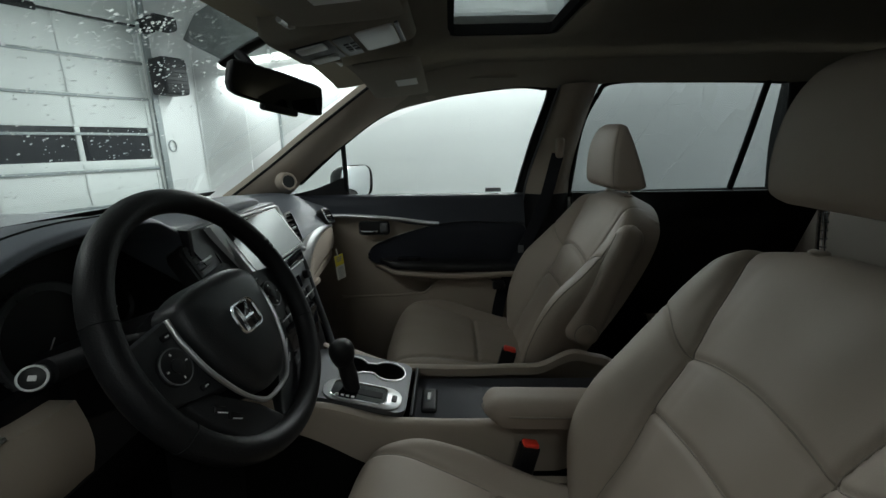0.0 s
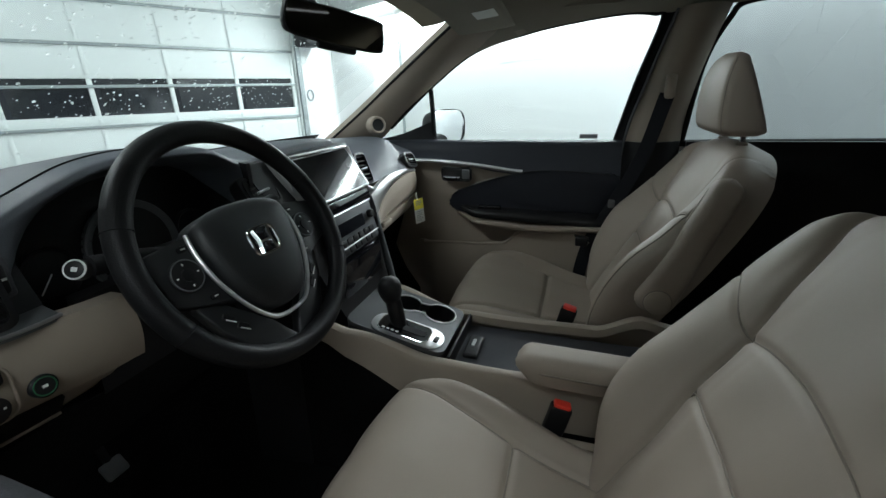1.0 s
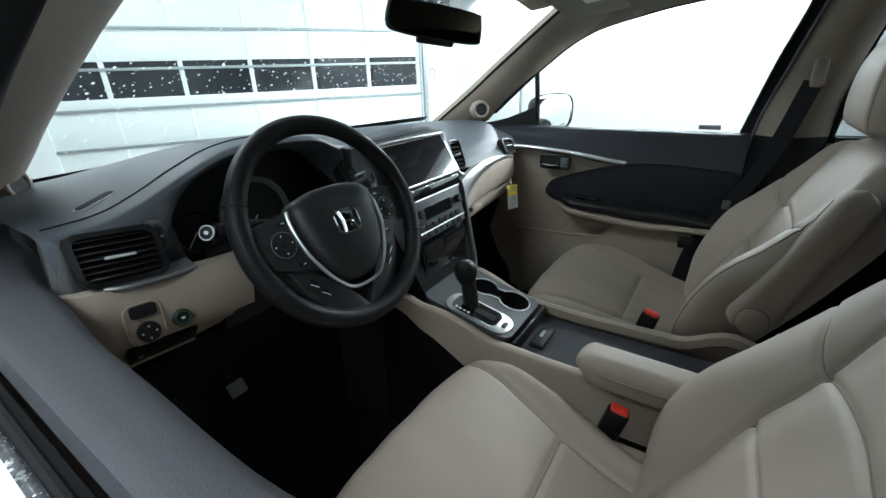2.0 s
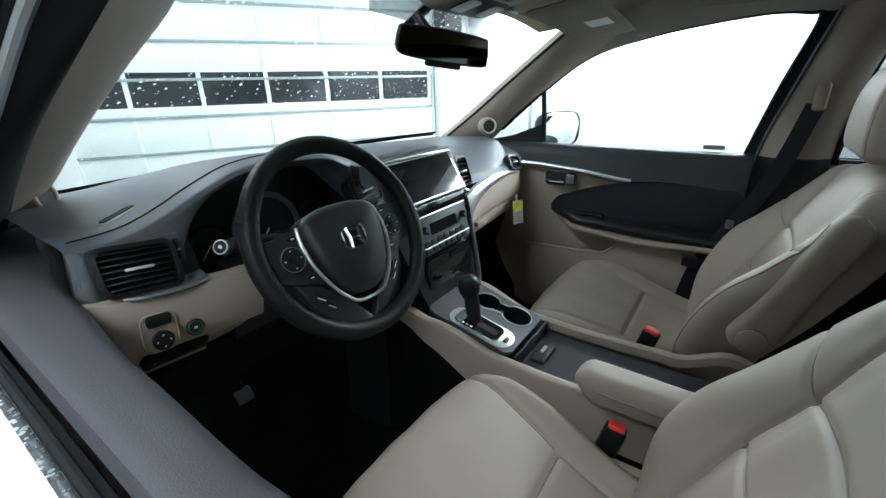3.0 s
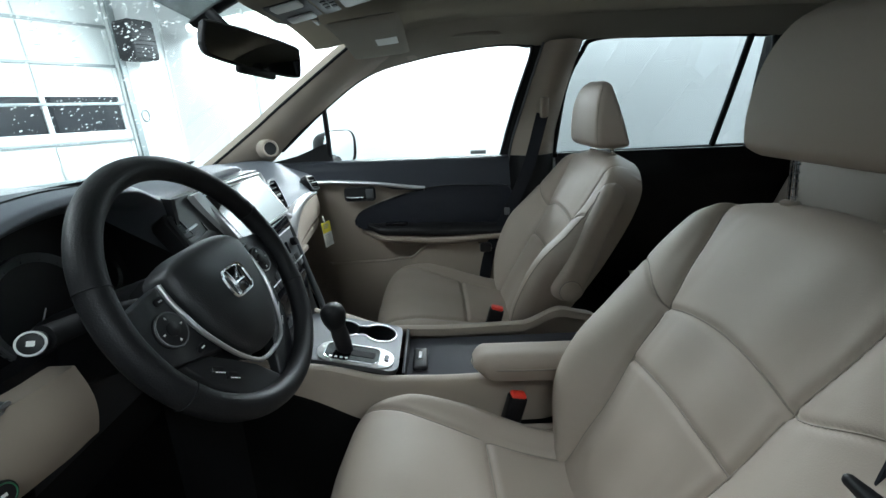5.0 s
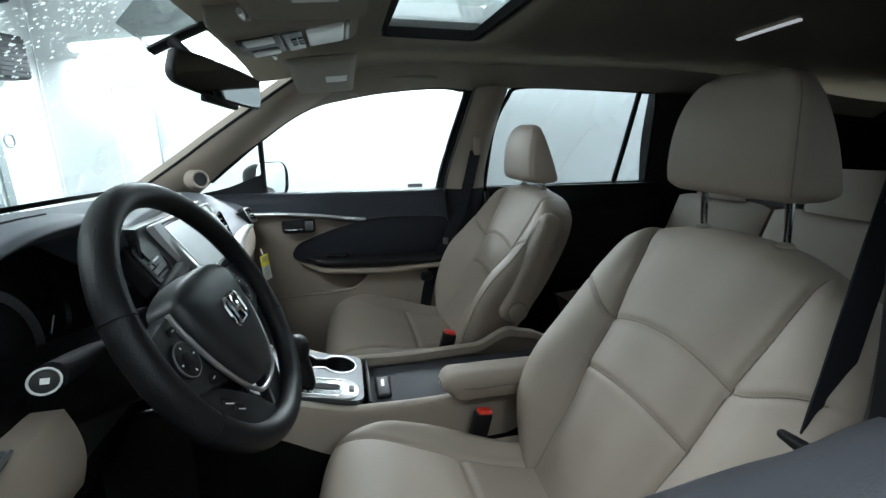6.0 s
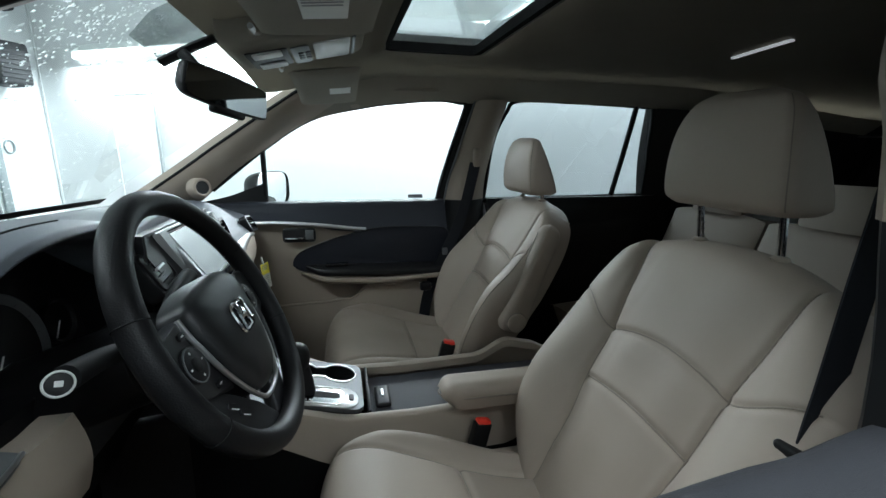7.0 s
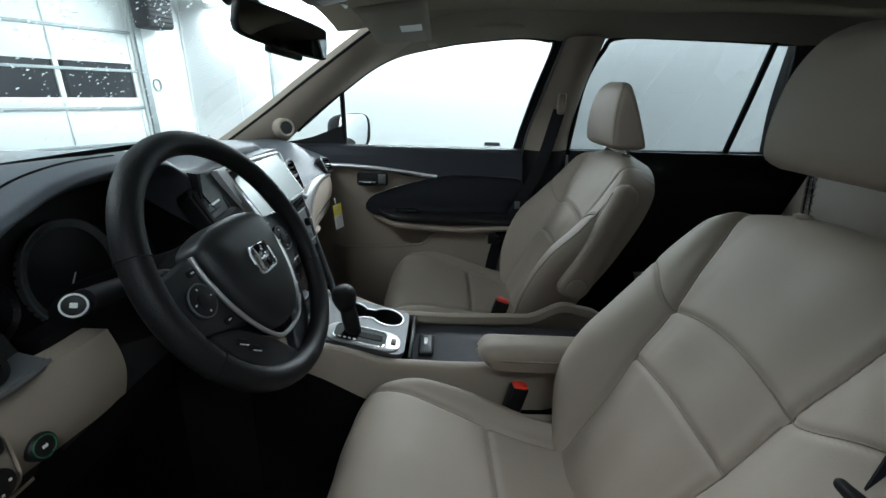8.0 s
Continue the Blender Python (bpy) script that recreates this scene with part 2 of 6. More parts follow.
def prism(outline, a, b, axis="y", r=0.0, seg=2, m=None):
    """A flat outline (2D points) given depth from a to b along an axis."""
    bm = bmesh.new()
    put = {"x": lambda p, d: (d, p[0], p[1]), "y": lambda p, d: (p[0], d, p[1]), "z": lambda p, d: (p[0], p[1], d)}[axis]
    u = [bm.verts.new(put(p, a)) for p in outline]
    w = [bm.verts.new(put(p, b)) for p in outline]
    bm.faces.new(u)
    bm.faces.new(w[::-1])
    n = len(u)
    for i in range(n):
        bm.faces.new((u[i], w[i], w[(i + 1) % n], u[(i + 1) % n]))
    if r:
        caps = [e for e in bm.edges if (e.verts[0] in u) == (e.verts[1] in u)]
        bmesh.ops.bevel(bm, geom=caps, offset=r, segments=seg, profile=0.5, affect="EDGES")
    if m is not None:
        bmesh.ops.transform(bm, matrix=m, verts=bm.verts)
    return bm


def rounded(w, h, r, n=5, cx=0.0, cy=0.0):
    """A rounded rectangle's outline."""
    out = []
    for sx, sy, a0 in ((1, 1, 0), (-1, 1, 90), (-1, -1, 180), (1, -1, 270)):
        for k in range(n + 1):
            a = radians(a0 + 90 * k / n)
            out.append((cx + sx * (w / 2 - r) + r * math.cos(a), cy + sy * (h / 2 - r) + r * math.sin(a)))
    return out


def tube(points, r, n=10, closed=False, bm=None, squash=None):
    """A round bar along points; r may be a function of 0..1. squash: (width, height) of a flat section, with the width held level."""
    bm = bm or bmesh.new()
    p = [Vector(q) for q in points]
    m = len(p)
    rings = []
    up = None
    for i in range(m):
        t = (p[(i + 1) % m] - p[i - 1]) if closed else (p[min(i + 1, m - 1)] - p[max(i - 1, 0)])
        t = t.normalized()
        if up is None:
            up = Vector((0, 0, 1)) if abs(t.z) < 0.9 else Vector((1, 0, 0))
        side = t.cross(up).normalized()
        up = side.cross(t).normalized()
        rr = r(i / (m - 1)) if callable(r) else r
        ring = []
        for k in range(n):
            a = 2 * math.pi * k / n
            ca, sa = math.cos(a) * rr, math.sin(a) * rr
            if squash:
                ca, sa = math.cos(a) * squash[0], math.sin(a) * squash[1]
            ring.append(bm.verts.new(p[i] + side * ca + up * sa))
        rings.append(ring)
    pairs = list(zip(rings, rings[1:])) + ([(rings[-1], rings[0])] if closed else [])
    for a, b in pairs:
        for k in range(n):
            bm.faces.new((a[k], a[(k + 1) % n], b[(k + 1) % n], b[k]))
    if not closed:
        bm.faces.new(rings[0][::-1])
        bm.faces.new(rings[-1])
    return bm


def lathe(profile, n=24, m=None, bm=None):
    """A turned body: profile of (radius, height) about z."""
    bm = bm or bmesh.new()
    rows = []
    for r, h in profile:
        rows.append([bm.verts.new((r * math.cos(2 * math.pi * k / n), r * math.sin(2 * math.pi * k / n), h)) for k in range(n)])
    for a, b in zip(rows, rows[1:]):
        for k in range(n):
            bm.faces.new((a[k], a[(k + 1) % n], b[(k + 1) % n], b[k]))
    bm.faces.new(rows[0][::-1])
    bm.faces.new(rows[-1])
    if m is not None:
        bmesh.ops.transform(bm, matrix=m, verts=[v for row in rows for v in row])
    return bm


def frame_of(origin, xdir, zdir):
    """A pose with its x along xdir and its z along zdir."""
    z = Vector(zdir).normalized()
    y = z.cross(Vector(xdir)).normalized()
    x = y.cross(z)
    m = Matrix((x, y, z)).transposed().to_4x4()
    m.translation = origin
    return m


def strip(a, b, n=1, bulge=None):
    """A sheet between two lines of points, bulged by a vector in its middle."""
    m = len(a)
    bl = Vector(bulge or (0, 0, 0))

    def f(u, v):
        k = min(int(u * (m - 1)), m - 2)
        t = u * (m - 1) - k
        pa = Vector(a[k]).lerp(Vector(a[k + 1]), t)
        pb = Vector(b[k]).lerp(Vector(b[k + 1]), t)
        return pa.lerp(pb, v) + bl * (4 * v * (1 - v))
    return f


# ---- the wash bay ----
def bay_part(name, bm, mat, parent, label=""):
    bmesh.ops.transform(bm, matrix=BAY, verts=bm.verts)
    return part(name, bm, mat, parent, label)


def bay_solid(name, bm, mat, label, category, kind="structure", group=""):
    bmesh.ops.transform(bm, matrix=BAY, verts=bm.verts)
    return solid(name, bm, mat, label, category, kind, group)


LONG, WIDE, HIGH = 11.0, 8.6, 3.4
bay_solid("floor", rbox((-1.5, -WIDE - 0.3, -0.15), (LONG + 0.3, 0.3, 0.0), 0), CONCRETE, "wet grey concrete floor of the wash bay", "floor")
bay_solid("ceiling", rbox((-0.2, -WIDE - 0.2, HIGH), (LONG + 0.2, 0.2, HIGH + 0.15), 0), WALLWHITE, "white painted ceiling of the wash bay", "ceiling")
bay_solid("wall_left", rbox((-0.2, -WIDE - 0.2, 0), (LONG + 0.2, -WIDE, HIGH), 0), WALLWHITE, "plain white painted side wall", "wall")
bay_solid("wall_back", rbox((LONG, -WIDE, 0), (LONG + 0.2, 0, HIGH), 0), WALLWHITE, "plain white painted rear wall", "wall")
# front wall with the opening of the overhead door
DOOR_R, DOOR_L, DOOR_TOP = -0.60, -5.10, 3.10
front = rbox((-0.2, DOOR_R, 0), (0.0, 0.2, HIGH), 0)
rbox((-0.2, -WIDE, 0), (0.0, DOOR_L, HIGH), 0, bm=front)
rbox((-0.2, DOOR_L, DOOR_TOP), (0.0, DOOR_R, HIGH), 0, bm=front)
bay_solid("wall_front", front, WALLWHITE, "white painted wall round the overhead door", "wall")

# side wall of painted blocks: a backing and its courses
wall_right = bay_solid("wall_right", rbox((-0.2, 0.0, 0), (LONG + 0.2, 0.2, HIGH), 0), WALLWHITE, "white painted concrete block side wall", "wall")


block_me = None
for row in range(3, 15):
    for col in range(8, 25):
        bx, bz = 0.4 * col + (0.2 if row % 2 else 0.0), 0.2 * row
        if block_me is None:
            bm = rbox((0.0015, -0.0018, 0.0015), (0.3985, 0.0, 0.1985), 0.0008, 1)
            block_me = bpy.data.meshes.new("block")
            bm.to_mesh(block_me)
            bm.free()
            block_me.materials.append(WALLWHITE)
        blk = new("block", block_me)
        blk.parent = wall_right
        blk.matrix_basis = BAY @ pose(bx, 0, bz)


def overhead_door():
    door = thing("garage_door", "white sectional overhead door with grey cross strips and a window row", "garage door", kind="structure")
    ribs = [DOOR_R - 0.766 * k for k in range(0, 7)]
    levels = [0.0, 0.26, 0.68, 1.10, 1.52, 1.94, 2.36, 2.78, DOOR_TOP]
    for a, b in zip(levels, levels[1:]):
        if a == 1.10:
            bm = rbox((-0.10, DOOR_L, a + 0.006), (-0.05, DOOR_R, 1.215), 0.004)
            bay_part("panel", bm, DOORWHITE, door)
            for r in ribs[:-1]:
                bm = rbox((-0.10, r - 0.05, 1.2151), (-0.05, r - 0.001, 1.60), 0.003)
                bay_part("stile", bm, DOORWHITE, door)
                bm = rbox((-0.085, max(r - 0.715, DOOR_L), 1.2152), (-0.078, r - 0.051, 1.5995), 0)
                bay_part("pane", bm, NIGHT, door, "dark wet window pane")
        elif a == 1.52:
            bay_part("panel", rbox((-0.10, DOOR_L, 1.6005), (-0.05, DOOR_R, b - 0.006), 0.004), DOORWHITE, door)
        else:
            bay_part("panel", rbox((-0.10, DOOR_L, a + 0.006), (-0.05, DOOR_R, b - 0.006), 0.004), DOORWHITE, door)
    for z in levels[1:-1]:
        bay_part("strut", rbox((-0.047, DOOR_L, z - 0.016), (-0.020, DOOR_R, z + 0.016), 0.004), DOORSTEEL, door, "grey steel stiffening strip")
    for r in ribs:
        for a, b in zip(levels, levels[1:]):
            if a == 1.10:
                b = 1.21
            elif a == 1.52:
                a = 1.60
            bm = rbox((-0.048, max(r - 0.045, DOOR_L), a + 0.03), (-0.036, r - 0.005, b - 0.03), 0.003)
            bay_part("hinge_strip", bm, DOORWHITE, door, "white upright hinge strip")
    bay_part("track", rbox((0.004, DOOR_R + 0.02, 0), (0.05, DOOR_R + 0.09, DOOR_TOP), 0.006), DOORSTEEL, door, "galvanised guide track")
    return door


overhead_door()


def fixture(x0, y, face, up=0.0):
    lamp = thing("strip_light", "lit white fluorescent strip light, on the wall or in the added middle row", "strip light", "strip lights along the walls")
    lo, hi = sorted((y, y + 0.07 * face))
    bay_part("housing", rbox((x0, lo, 2.38 + up), (x0 + 0.98, hi, 2.44 + up), 0.006), DOORWHITE, lamp)
    lo, hi = sorted((y + 0.01 * face, y + 0.075 * face))
    bay_part("tube", rbox((x0 + 0.02, lo, 2.305 + up), (x0 + 0.96, hi, 2.38 + up), 0.02, 3), TUBE, lamp, "glowing tube cover")


for k in range(9):
    fixture(0.65 + 1.03 * k, -0.001, -1)
# unseen row under the ceiling, added to go with the fill lamp
for k in range(9):
    fixture(0.65 + 1.03 * k, -4.64, 1, 0.958)


def strip_lamp(name, y, z, tilt, watts, start=0.6, length=9.2):
    d = bpy.data.lights.new(name, "AREA")
    d.shape, d.size, d.size_y, d.energy = "RECTANGLE", length, 0.08, watts
    d.color = (0.875, 0.978, 1.0)
    ob = new(name, d)
    ob.matrix_world = BAY @ pose(start + length / 2, y, z, tilt, 0, 0)
    return ob


strip_lamp("strip_lamp_right", -0.12, 2.30, -25, RIGHT_WATTS)
# added fill from overhead, lights the cabin through the driver's window
strip_lamp("fill_lamp_middle", -4.60, 3.26, 8, MIDDLE_FILL_WATTS)


def conduit(points, r=0.006):
    bm = tube([BAY @ Vector(p) for p in points], r, 8)
    return solid("conduit", bm, WALLWHITE, "thin white painted conduit on the bay wall", "conduit")


conduit([(0.05, -0.014, 0.4), (0.05, -0.014, 2.9)])
door_1 = thing("door_1", "white painted flush door in the side wall", "door", kind="structure")
bay_part("door_frame", rbox((1.64, -0.02, 0.0), (1.675, -0.001, 1.955), 0.003), DOORSTEEL, door_1, "thin grey door jamb")
trim = rbox((1.02, -0.012, 1.93), (1.639, -0.001, 1.955), 0.003)
rbox((1.02, -0.012, 0.0), (1.045, -0.001, 1.9295), 0.003, bm=trim)
bay_part("door_frame", trim, WALLWHITE, door_1, "painted head and jamb")
bay_part("door_leaf", rbox((1.048, -0.008, 0.01), (1.637, -0.001, 1.928), 0.002), WALLWHITE, door_1)

heater = thing("unit_heater", "dark grey unit heater hanging high in the corner", "heater")
bay_part("casing", rbox((0.06, -0.59, 1.99), (0.40, -0.29, 2.42), 0.04, 3), DARKMETAL, heater)
for k in range(7):
    z = 2.06 + 0.045 * k
    bay_part("louvre", rbox((0.398, -0.57, z), (0.416, -0.31, z + 0.012), 0.002), DARKMETAL, heater)
bay_part("bracket", rbox((0.001, -0.47, 2.30), (0.065, -0.42, 2.36), 0.004), DOORSTEEL, heater, "grey wall bracket")
operator = thing("door_operator", "dark motor housing beside the end of the door shaft", "door motor")
bay_part("housing", rbox((0.02, -0.52, 2.76), (0.24, -0.24, 2.92), 0.03, 3), DARKMETAL, operator)
bay_part("gearbox", rbox((0.03, -0.64, 2.70), (0.22, -0.50, 2.84), 0.02, 3), DARKMETAL, operator)
ring = thing("wall_ring", "small dull metal ring hanging on the bay wall", "ring")
bay_part("hoop", tube([(0.016, -0.418 + 0.045 * math.cos(2 * math.pi * k / 28), 1.372 + 0.070 * math.sin(2 * math.pi * k / 28)) for k in range(28)], 0.010, 8, closed=True), DOORSTEEL, ring)
bay_part("peg", rbox((0.001, -0.426, 1.425), (0.030, -0.410, 1.440), 0.002), DOORSTEEL, ring)


spring = thing("door_spring", "dark torsion spring and shaft over the overhead door", "torsion spring")
bay_part("spring", tube([(0.16, -5.0, 2.74), (0.16, -1.60, 2.74)], 0.038, 12), DARKMETAL, spring)
bay_part("shaft", tube([(0.16, -1.60, 2.74), (0.16, -0.62, 2.74)], 0.013, 8), DARKMETAL, spring)
bay_part("bracket", rbox((0.0, -0.70, 2.68), (0.18, -0.66, 2.80), 0.004), DOORSTEEL, spring)


# ---- the car's body ----
body = thing("car_body", "silver sport utility car with beige trim, driver's window open", "car", kind="structure")


def side(points, s):
    return [(x, y * s, z) for x, y, z in points]


# edges of the glass, as seen from inside, on the passenger's side
SCREEN_EDGE = [(-0.96, 0.815, 1.130), (-0.875, 0.786, 1.178), (-0.70, 0.757, 1.292), (-0.56, 0.722, 1.386), (-0.301, 0.645, 1.548), (-0.22, 0.622, 1.592)]
DOOR_EDGE = [(-0.86, 0.868, 1.085), (-0.70, 0.855, 1.155), (-0.58, 0.815, 1.255), (-0.43, 0.785, 1.362), (-0.25, 0.757, 1.474), (-0.05, 0.748, 1.525)]
# the driver's pillar trim reaches further inward
DRIVER_EDGE = [(-1.02, -0.665, 1.175), (-0.90, -0.650, 1.228), (-0.67, -0.648, 1.324), (-0.472, -0.630, 1.420), (-0.344, -0.612, 1.487), (-0.25, -0.605, 1.575)]
DRIVER_INNER = [(-0.90, -0.742, 1.150), (-0.722, -0.735, 1.252), (-0.47, -0.730, 1.368), (-0.227, -0.720, 1.461), (-0.03, -0.722, 1.530)]
TOP_EDGE = [(-0.25, 0.757, 1.474), (-0.05, 0.748, 1.525), (0.11, 0.745, 1.548), (0.25, 0.745, 1.560), (0.36, 0.745, 1.553), (0.45, 0.748, 1.555),
            (0.58, 0.750, 1.568), (0.85, 0.750, 1.570), (1.25, 0.750, 1.560), (1.70, 0.740, 1.530), (2.50, 0.700, 1.460)]


def roof_z(x, y):
    z = curve([(-0.40, 1.585), (-0.16, 1.625), (0.08, 1.662), (1.2, 1.672), (2.6, 1.56)], x)
    return z - 0.035 * (abs(y) / 0.62) ** 3


for s, who in ((1, "passenger"), (-1, "driver")):
    w = spline(side(SCREEN_EDGE, s) if s > 0 else DRIVER_EDGE, 22)
    e = spline(side(DOOR_EDGE, s) if s > 0 else DRIVER_INNER, 22)
    part("screen_seal", tube([Vector(q) + Vector((-0.008, 0.004 * s, 0.0)) for q in w], 0.006, 6), RUBBER, body, "black windscreen edge")
    part("pillar_trim", slab(strip(w, e, bulge=(0.012, -0.022 * s, 0.006)), 21, 8, (-0.02, 0.035 * s, 0.03)), BEIGE, body, "beige windscreen pillar trim")
    if s < 0:
        o = spline(side(DOOR_EDGE, s), 22)
        part("door_seal", slab(strip(e, o, bulge=(0.0, 0.010, -0.006)), 21, 6, (0, -0.02, 0.02)), RUBBER, body, "black rubber seal round the door opening")
        part("door_frame_edge", tube([Vector(q) + Vector((0.0, -0.004, -0.004)) for q in o], 0.007, 8), SATIN, body, "bright edge of the door frame")
    t = spline(side(TOP_EDGE, s), 40)
    h = [(p.x, 0.62 * s, roof_z(p.x, 0.62) if p.x > -0.2 else roof_z(-0.2, 0.62)) for p in t]
    h[0] = (-0.22, 0.622 * s, 1.592)
    part("roof_rail", slab(strip(t, h, bulge=(0, -0.012 * s, 0.004)), 39, 6, (0, 0.05 * s, 0.04)), CLOTH, body)
    # pillar between the doors
    bf = spline(side([(0.20, 0.80, 0.42), (0.235, 0.80, 0.80), (0.266, 0.832, 1.155), (0.315, 0.795, 1.36), (0.372, 0.748, 1.565)], s), 16)
    br = spline(side([(0.50, 0.80, 0.42), (0.49, 0.80, 0.80), (0.480, 0.848, 1.155), (0.497, 0.805, 1.36), (0.545, 0.752, 1.568)], s), 16)
    if s < 0:
        bf = spline([(0.20, -0.78, 0.42), (0.235, -0.78, 0.80), (0.345, -0.730, 1.10), (0.352, -0.702, 1.30), (0.338, -0.700, 1.383), (0.312, -0.700, 1.45), (0.315, -0.710, 1.565)], 25)
        br = spline(side([(0.50, 0.80, 0.42), (0.49, 0.80, 0.80), (0.482, 0.845, 1.10), (0.492, 0.815, 1.30), (0.500, 0.80, 1.383), (0.51, 0.785, 1.45), (0.545, 0.752, 1.568)], s), 25)
        low, up = 12, 12
    else:
        bf, br = spline(bf, 25), spline(br, 25)
        low, up = 12, 12
        jamb = [p + Vector((0.030, -0.012, 0)) for p in bf]
        part("door_jamb", slab(strip([p + Vector((-0.004, 0.006, 0)) for p in bf], [p + Vector((0, 0.004, 0)) for p in jamb], bulge=(0, -0.004, 0)), 24, 4, (0, 0.03, 0)), RUBBER, body, "black rear frame of the front door")
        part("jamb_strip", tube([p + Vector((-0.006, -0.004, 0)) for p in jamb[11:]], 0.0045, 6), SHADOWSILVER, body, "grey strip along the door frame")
        bf = jamb
    part("lower_pillar", slab(strip(bf[:low + 1], br[:low + 1], bulge=(0, -0.06 * s, 0)), low, 10, (0, 0.06 * s, 0)), BLACK, body, "black lower pillar trim")
    part("door_pillar", slab(strip(bf[up:], br[up:], bulge=(0, (-0.070 if s < 0 else -0.048) * s, 0)), 24 - up, 10, (0, 0.06 * s, 0)), BEIGE, body, "beige trim of the pillar between the doors")
    # rear quarter
    rf = spline(side([(1.40, 0.84, 0.42), (1.37, 0.845, 0.80), (1.352, 0.872, 1.158), (1.30, 0.82, 1.36), (1.262, 0.752, 1.562)], s), 14)
    rr = spline(side([(1.72, 0.84, 0.42), (1.72, 0.845, 0.80), (1.70, 0.872, 1.158), (1.66, 0.81, 1.36), (1.60, 0.742, 1.54)], s), 14)
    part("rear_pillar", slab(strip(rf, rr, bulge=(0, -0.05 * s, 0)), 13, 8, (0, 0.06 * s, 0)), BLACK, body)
    # seals along the front window
    part("window_seal", tube(spline(side([(0.262, 0.846, 1.155), (0.31, 0.80, 1.36), (0.358, 0.752, 1.535), (0.33, 0.75, 1.555), (0.25, 0.751, 1.563), (0.11, 0.751, 1.552), (-0.05, 0.754, 1.529), (-0.25, 0.763, 1.478), (-0.43, 0.791, 1.366), (-0.64, 0.84, 1.205)], s), 60), 0.008, 8), RUBBER, body, "black window seal")
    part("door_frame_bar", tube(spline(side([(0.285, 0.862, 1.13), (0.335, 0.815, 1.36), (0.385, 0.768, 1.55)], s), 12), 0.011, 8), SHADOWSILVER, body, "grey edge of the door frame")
    # rear door, its shade put into the black colour
    part("rear_door_panel", slab(lambda u, v, s=s: (lerp(0.50, 1.42, u), s * (0.845 - 0.085 * smooth((1.0 - v) * 6) + 0.02 * math.sin(3.1 * v)), lerp(0.42, 1.152, v)), 16, 16, (0, 0.05 * s, 0)), BLACK, body, "rear door panel, black for its shade")
    part("rear_window_seal", tube(spline(side([(0.488, 0.862, 1.155), (0.505, 0.81, 1.40), (0.545, 0.765, 1.525), (0.60, 0.756, 1.572), (0.85, 0.756, 1.575), (1.20, 0.756, 1.566), (1.262, 0.760, 1.55), (1.31, 0.82, 1.36), (1.348, 0.88, 1.158)], s), 60), 0.009, 8), RUBBER, body, "black window seal")
    part("window_bar", tube(side([(1.170, 0.885, 1.150), (1.165, 0.81, 1.36), (1.168, 0.752, 1.570)], s), 0.012, 8), RUBBER, body, "black bar dividing the rear window")
    part("belt_rail", tube(side([(0.27, 0.862, 1.142), (0.6, 0.872, 1.144), (1.36, 0.885, 1.150)], s), 0.012, 8), RUBBER, body)
    # outer skin
    part("front_wing", slab(lambda u, v, s=s: (lerp(-2.15, -0.80, u), s * (0.895 + 0.05 * math.sin(math.pi * v)), lerp(0.35, 1.085, v)), 14, 10, (0, 0.02 * s, 0)), PAINT, body, "silver front wing")
    # passenger side runs further back, its black standing in for shade by the door
    part("kick_panel", slab(lambda u, v, s=s: (lerp(-1.14, -0.74 if s < 0 else -0.30, u), s * (0.815 + 0.03 * smooth(1 - 2 * u) + 0.01 * v), lerp(0.40, 1.08, v)), 10, 6, (0, 0.03 * s, 0)), CARPET, body, "black kick panel, lengthened as footwell shade on the passenger side")
    if s > 0:
        part("front_door_skin", slab(lambda u, v: (lerp(-0.79, 0.295, u), 0.90 + 0.05 * math.sin(math.pi * v), lerp(0.35, 1.125, v)), 14, 10, (0, 0.02, 0)), PAINT, body)
    part("rear_door_skin", slab(lambda u, v, s=s: (lerp(0.30, 3.2, u), s * (0.90 + 0.05 * math.sin(math.pi * v)), lerp(0.35, 1.14, v)), 20, 10, (0, 0.02 * s, 0)), PAINT, body)
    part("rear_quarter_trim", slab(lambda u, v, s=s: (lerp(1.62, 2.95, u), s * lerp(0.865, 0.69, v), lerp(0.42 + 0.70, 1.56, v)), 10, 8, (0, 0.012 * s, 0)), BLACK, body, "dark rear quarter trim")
    part("rear_quarter_skin", slab(lambda u, v, s=s: (lerp(1.36, 3.1, u), s * lerp(0.89, 0.74, v), lerp(1.14, 1.55, v)), 10, 8, (0, 0.02 * s, 0)), PAINT, body)

# roof lining with the opening of the sunroof
SUN_X, SUN_Y = (-0.01, 0.27), 0.33
xs = sorted({-0.40 + 0.05 * k for k in range(7)} | {-0.01, 0.09, 0.175, 0.27} | {0.35 + 0.15 * k for k in range(16)})
ys = [-0.62, -0.54, -0.45, -0.39, -SUN_Y, -0.18, -0.09, 0, 0.09, 0.18, SUN_Y, 0.39, 0.45, 0.54, 0.62]
bm = bmesh.new()
low = {(i, j): bm.verts.new((x, y, roof_z(x, y))) for i, x in enumerate(xs) for j, y in enumerate(ys)}
for i in range(len(xs) - 1):
    for j in range(len(ys) - 1):
        if SUN_X[0] - 1e-6 <= xs[i] < SUN_X[1] - 1e-6 and -SUN_Y - 1e-6 <= ys[j] < SUN_Y - 1e-6:
            continue
        bm.faces.new((low[i, j], low[i + 1, j], low[i + 1, j + 1], low[i, j + 1]))
bmesh.ops.solidify(bm, geom=bm.faces[:], thickness=0.012)
part("roof_lining", bm, CLOTH, body, "beige cloth roof lining")


